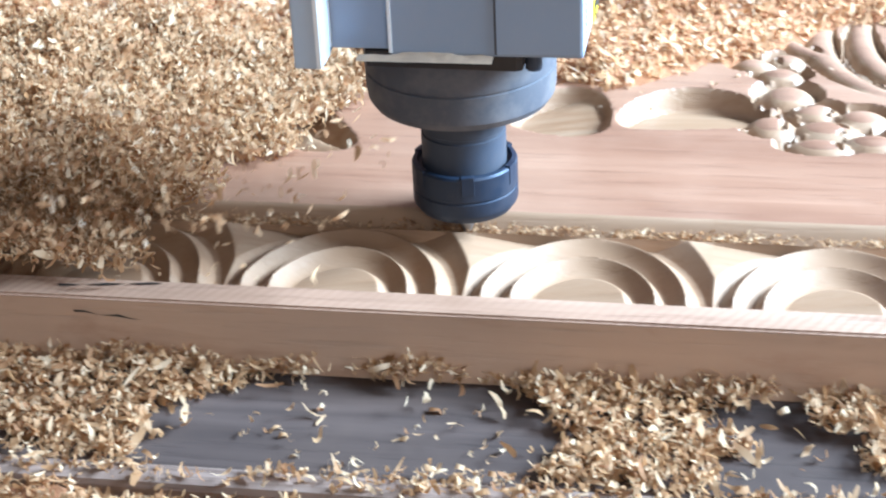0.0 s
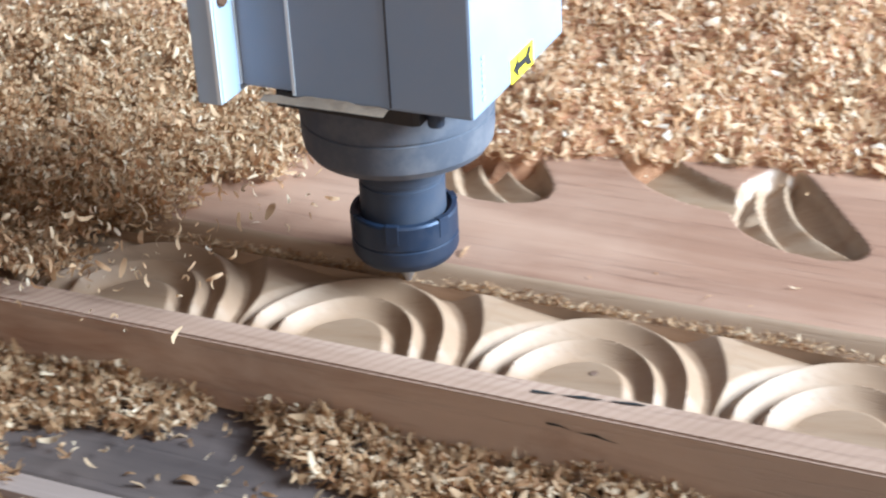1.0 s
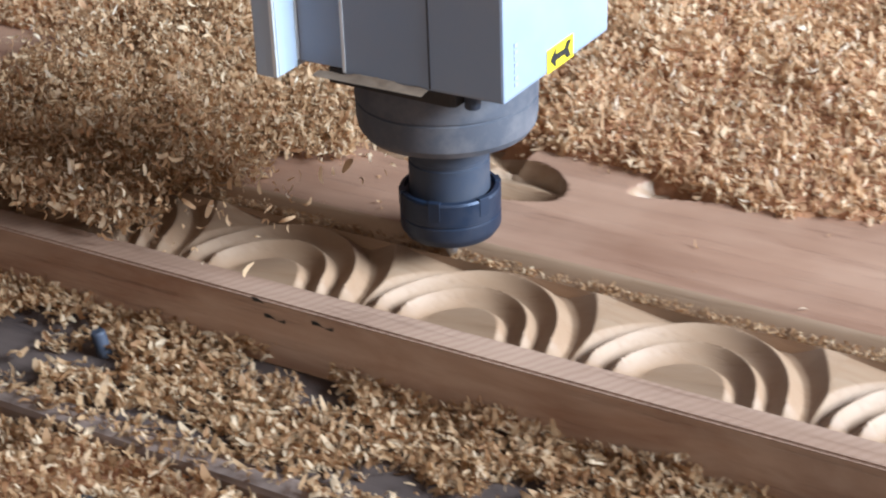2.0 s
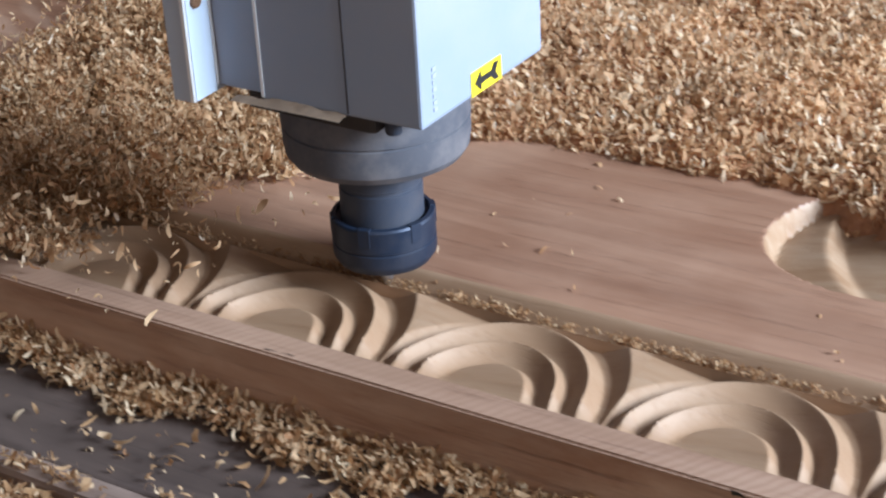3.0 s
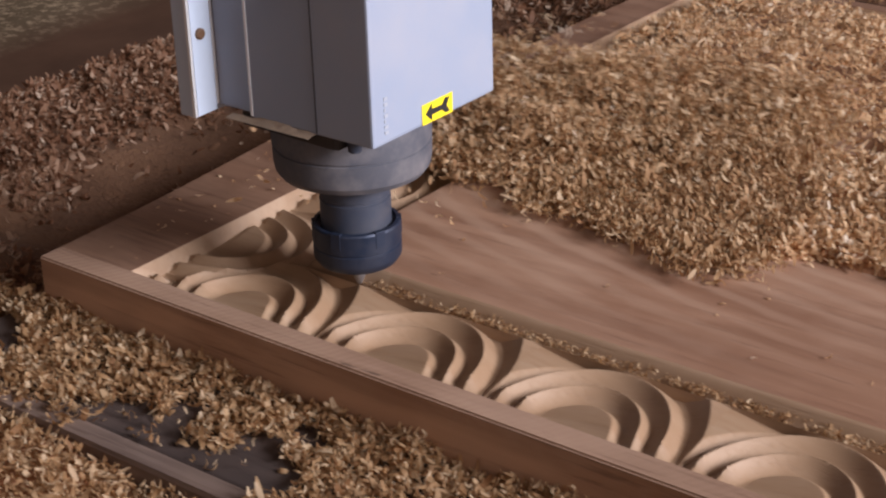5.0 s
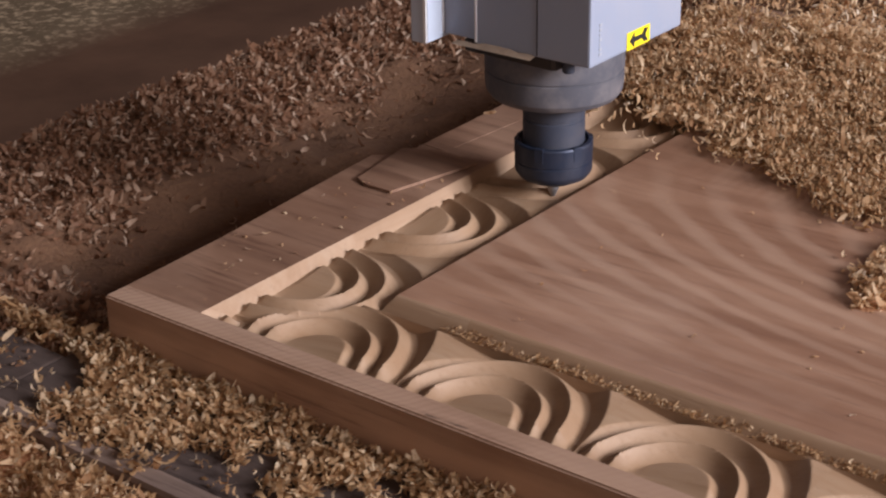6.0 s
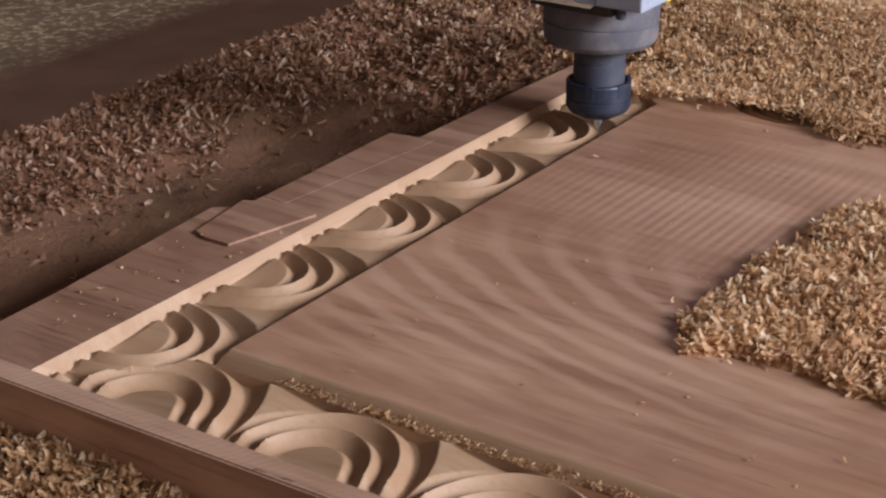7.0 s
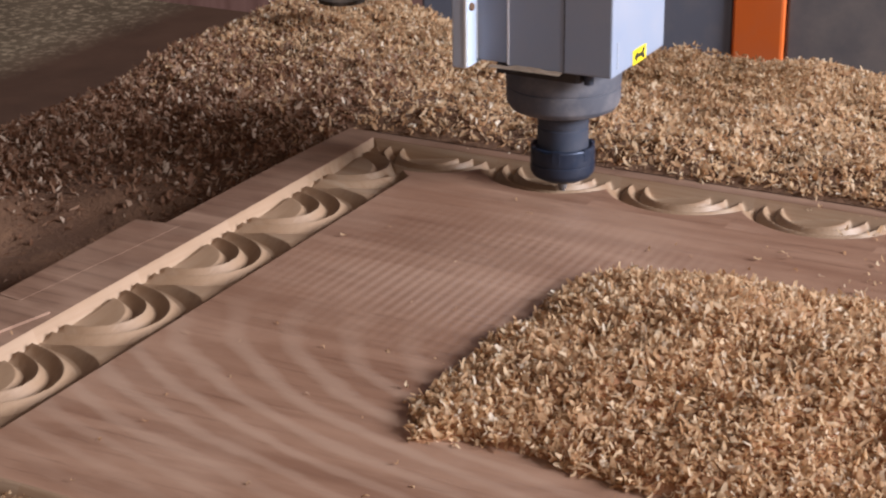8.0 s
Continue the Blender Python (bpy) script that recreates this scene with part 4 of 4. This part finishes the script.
strewn("stray_chips", "single wood crumbs strewn over the planed field", 520, (0.07, 1.4, 0.063, 0.475), lambda x, y: 0.0006 + 0 * x, lambda x, y: np.where(middle_inset(x, y) < 0, np.where(middle_inset(x, y) > -0.03, 1.0, 0.45), 0.0), 0.0034, 61)
strewn("border_chips", "loose wood chips lying over the far border", 1500, (0.28, 0.75, 0.40, 0.545), lambda x, y: 0.0008 + 0 * x, lambda x, y: 0.8 * smoothstep(0.28, 0.50, x + 0.05 * fractal(x, y, 0.08, 66)), 0.0042, 65)
strewn("margin_chips", "single wood crumbs on the panel margin", 40, (-0.045, -0.004, 0.0, 0.19), lambda x, y: 0.0006 + 0 * x, lambda x, y: 1.0 + 0 * x, 0.003, 62)


# ---- loose chips that the spindle blows before it ----
def ahead_chance(x, y):
    """In the tool's own space: it moves along -x, and the panel's inside lies along +y."""
    edge = -0.080 - 0.032 * np.clip((0.05 - y) / 0.08, 0, 1) + 0.045 * np.clip((y - 0.05) / 0.09, 0, 1) + 0.012 * fractal(x, y, 0.06, 71)
    body = smoothstep(0.0, 0.035, edge - x)
    far = 1 - smoothstep(0.20, 0.30, -x)
    side = smoothstep(-0.080, -0.050, y) * (1 - smoothstep(0.14, 0.19, y))
    return body * far * side


blown = tagged(new("blown_chips"), "loose golden chips blown along before the spindle", "wood chips", kind="stuff")
c = chips_mesh("chips", scatter(92000, -0.31, -0.02, -0.082, 0.19, ahead_chance, lambda x, y: 0.001 + 0.010 * smoothstep(0, 0.09, -0.09 - x) * (1 + 0.6 * fractal(x, y, 0.07, 72)), 73, 0.006), 0.0044, dim_golden_chips, 73)
c.parent = blown
spray = tagged(new("flying_chips"), "small wood chips flying up before the cutter", "wood chips", kind="stuff")
c = chips_mesh("chips", scatter(3800, -0.29, -0.03, -0.08, 0.18, lambda x, y: 0.7 * smoothstep(-0.03, -0.12, x) + 0.02, lambda x, y: 0.008 + 0 * x, 74, 0.026), 0.0042, chip_mat, 74, 1.2)
c.parent = spray


# thin cover on the far field, which is swept off backwards
def cover_chance(x, y):
    f = 0.02 * fractal(x, y, 0.12, 81)
    return smoothstep(0.290, 0.315, y + f) * (1 - smoothstep(0.550, 0.585, y)) * np.where(fractal(x, y, 0.10, 82) > 0.45, 0.25, 1.0)


cover = tagged(new("chip_cover"), "thin cover of wood chips over the far field and border", "wood chips", kind="stuff")
c = chips_mesh("chips", scatter(54000, 0.02, 0.80, 0.28, 0.585, cover_chance, lambda x, y: 0.001 + 0.004 * (1 + fractal(x, y, 0.09, 83)), 84, 0.004), 0.0050, chip_mat, 84)
c.parent = cover


# ---- movement ----
TOOL = [(0.0, 1.1774, 0.0544), (0.5, 1.0686, 0.0544), (1.0, 0.9598, 0.0544), (1.5, 0.8510, 0.0544), (2.25, 0.6878, 0.0544), (3.0, 0.5246, 0.0544), (3.5, 0.4158, 0.0544), (4.0, 0.3070, 0.0544), (4.5, 0.1982, 0.0544),
        (5.1, 0.0676, 0.0546), (5.25, 0.0480, 0.0600), (5.8, 0.0455, 0.1625), (6.0, 0.0435, 0.2090), (6.5, 0.0430, 0.3197), (7.0, 0.0425, 0.4320), (7.3, 0.0425, 0.4960), (7.45, 0.0432, 0.5105),
        (7.6, 0.0640, 0.5110), (8.0, 0.1528, 0.5090)]


def motions():
    walk(spindle, [(t, pose(x, y, 0.0)) for t, x, y in TOOL])
    walk(gantry, [(t, pose(x, 0, 0)) for t, x, y in TOOL])
    # the blown chips swing round with the tool's way: along -x, then +y
    turns = [0 if t < 4.4 else -8 if t < 4.9 else -80 if t < 5.3 else -90 for t, _, _ in TOOL]
    blown_rows = [(t, Matrix.Translation((x, y, 0)) @ pose(0, 0, 0, 0, 0, a) @ pose(0, 0, 0.001)) for (t, x, y), a in zip(TOOL, turns) if t < 7.2]
    # at the back border they stop and sink in, so the bank's skyline fits the view
    blown_rows += [(t, pose(0.0430, y, z, 0, 0, -90)) for t, y, z in ((7.3, 0.515, 0.003), (7.6, 0.55, -0.010), (8.0, 0.555, -0.016))]
    walk(blown, blown_rows)
    # the flying chips flutter about the blown heap
    flutter = []
    for k in range(121):
        t = k / 15
        a = max((r for r in blown_rows if r[0] <= t + 1e-6), key=lambda r: r[0])
        b = min((r for r in blown_rows if r[0] >= t - 1e-6), key=lambda r: r[0], default=a)
        m = a[1].lerp(b[1], (t - a[0]) / max(b[0] - a[0], 1e-6))
        q = 0.010 * (-1) ** k * (0.7 + 0.3 * math.sin(5 * k))
        flutter.append((t, m @ pose(0.6 * q, q, 0.4 * q - 0.045 * min(max((t - 7.0) / 0.4, 0.0), 1.0))))
    walk(spray, flutter)
    walk(cover, [(0.0, pose(0, -0.07, 0)), (4.5, pose(0, -0.07, 0)), (5.8, pose(0, 0, 0)), (6.5, pose(0, 0.105, 0)), (7.0, pose(0, 0.190, 0.001)), (7.5, pose(0, 0.240, -0.006)), (8.0, pose(0, 0.258, -0.013))])


motions()
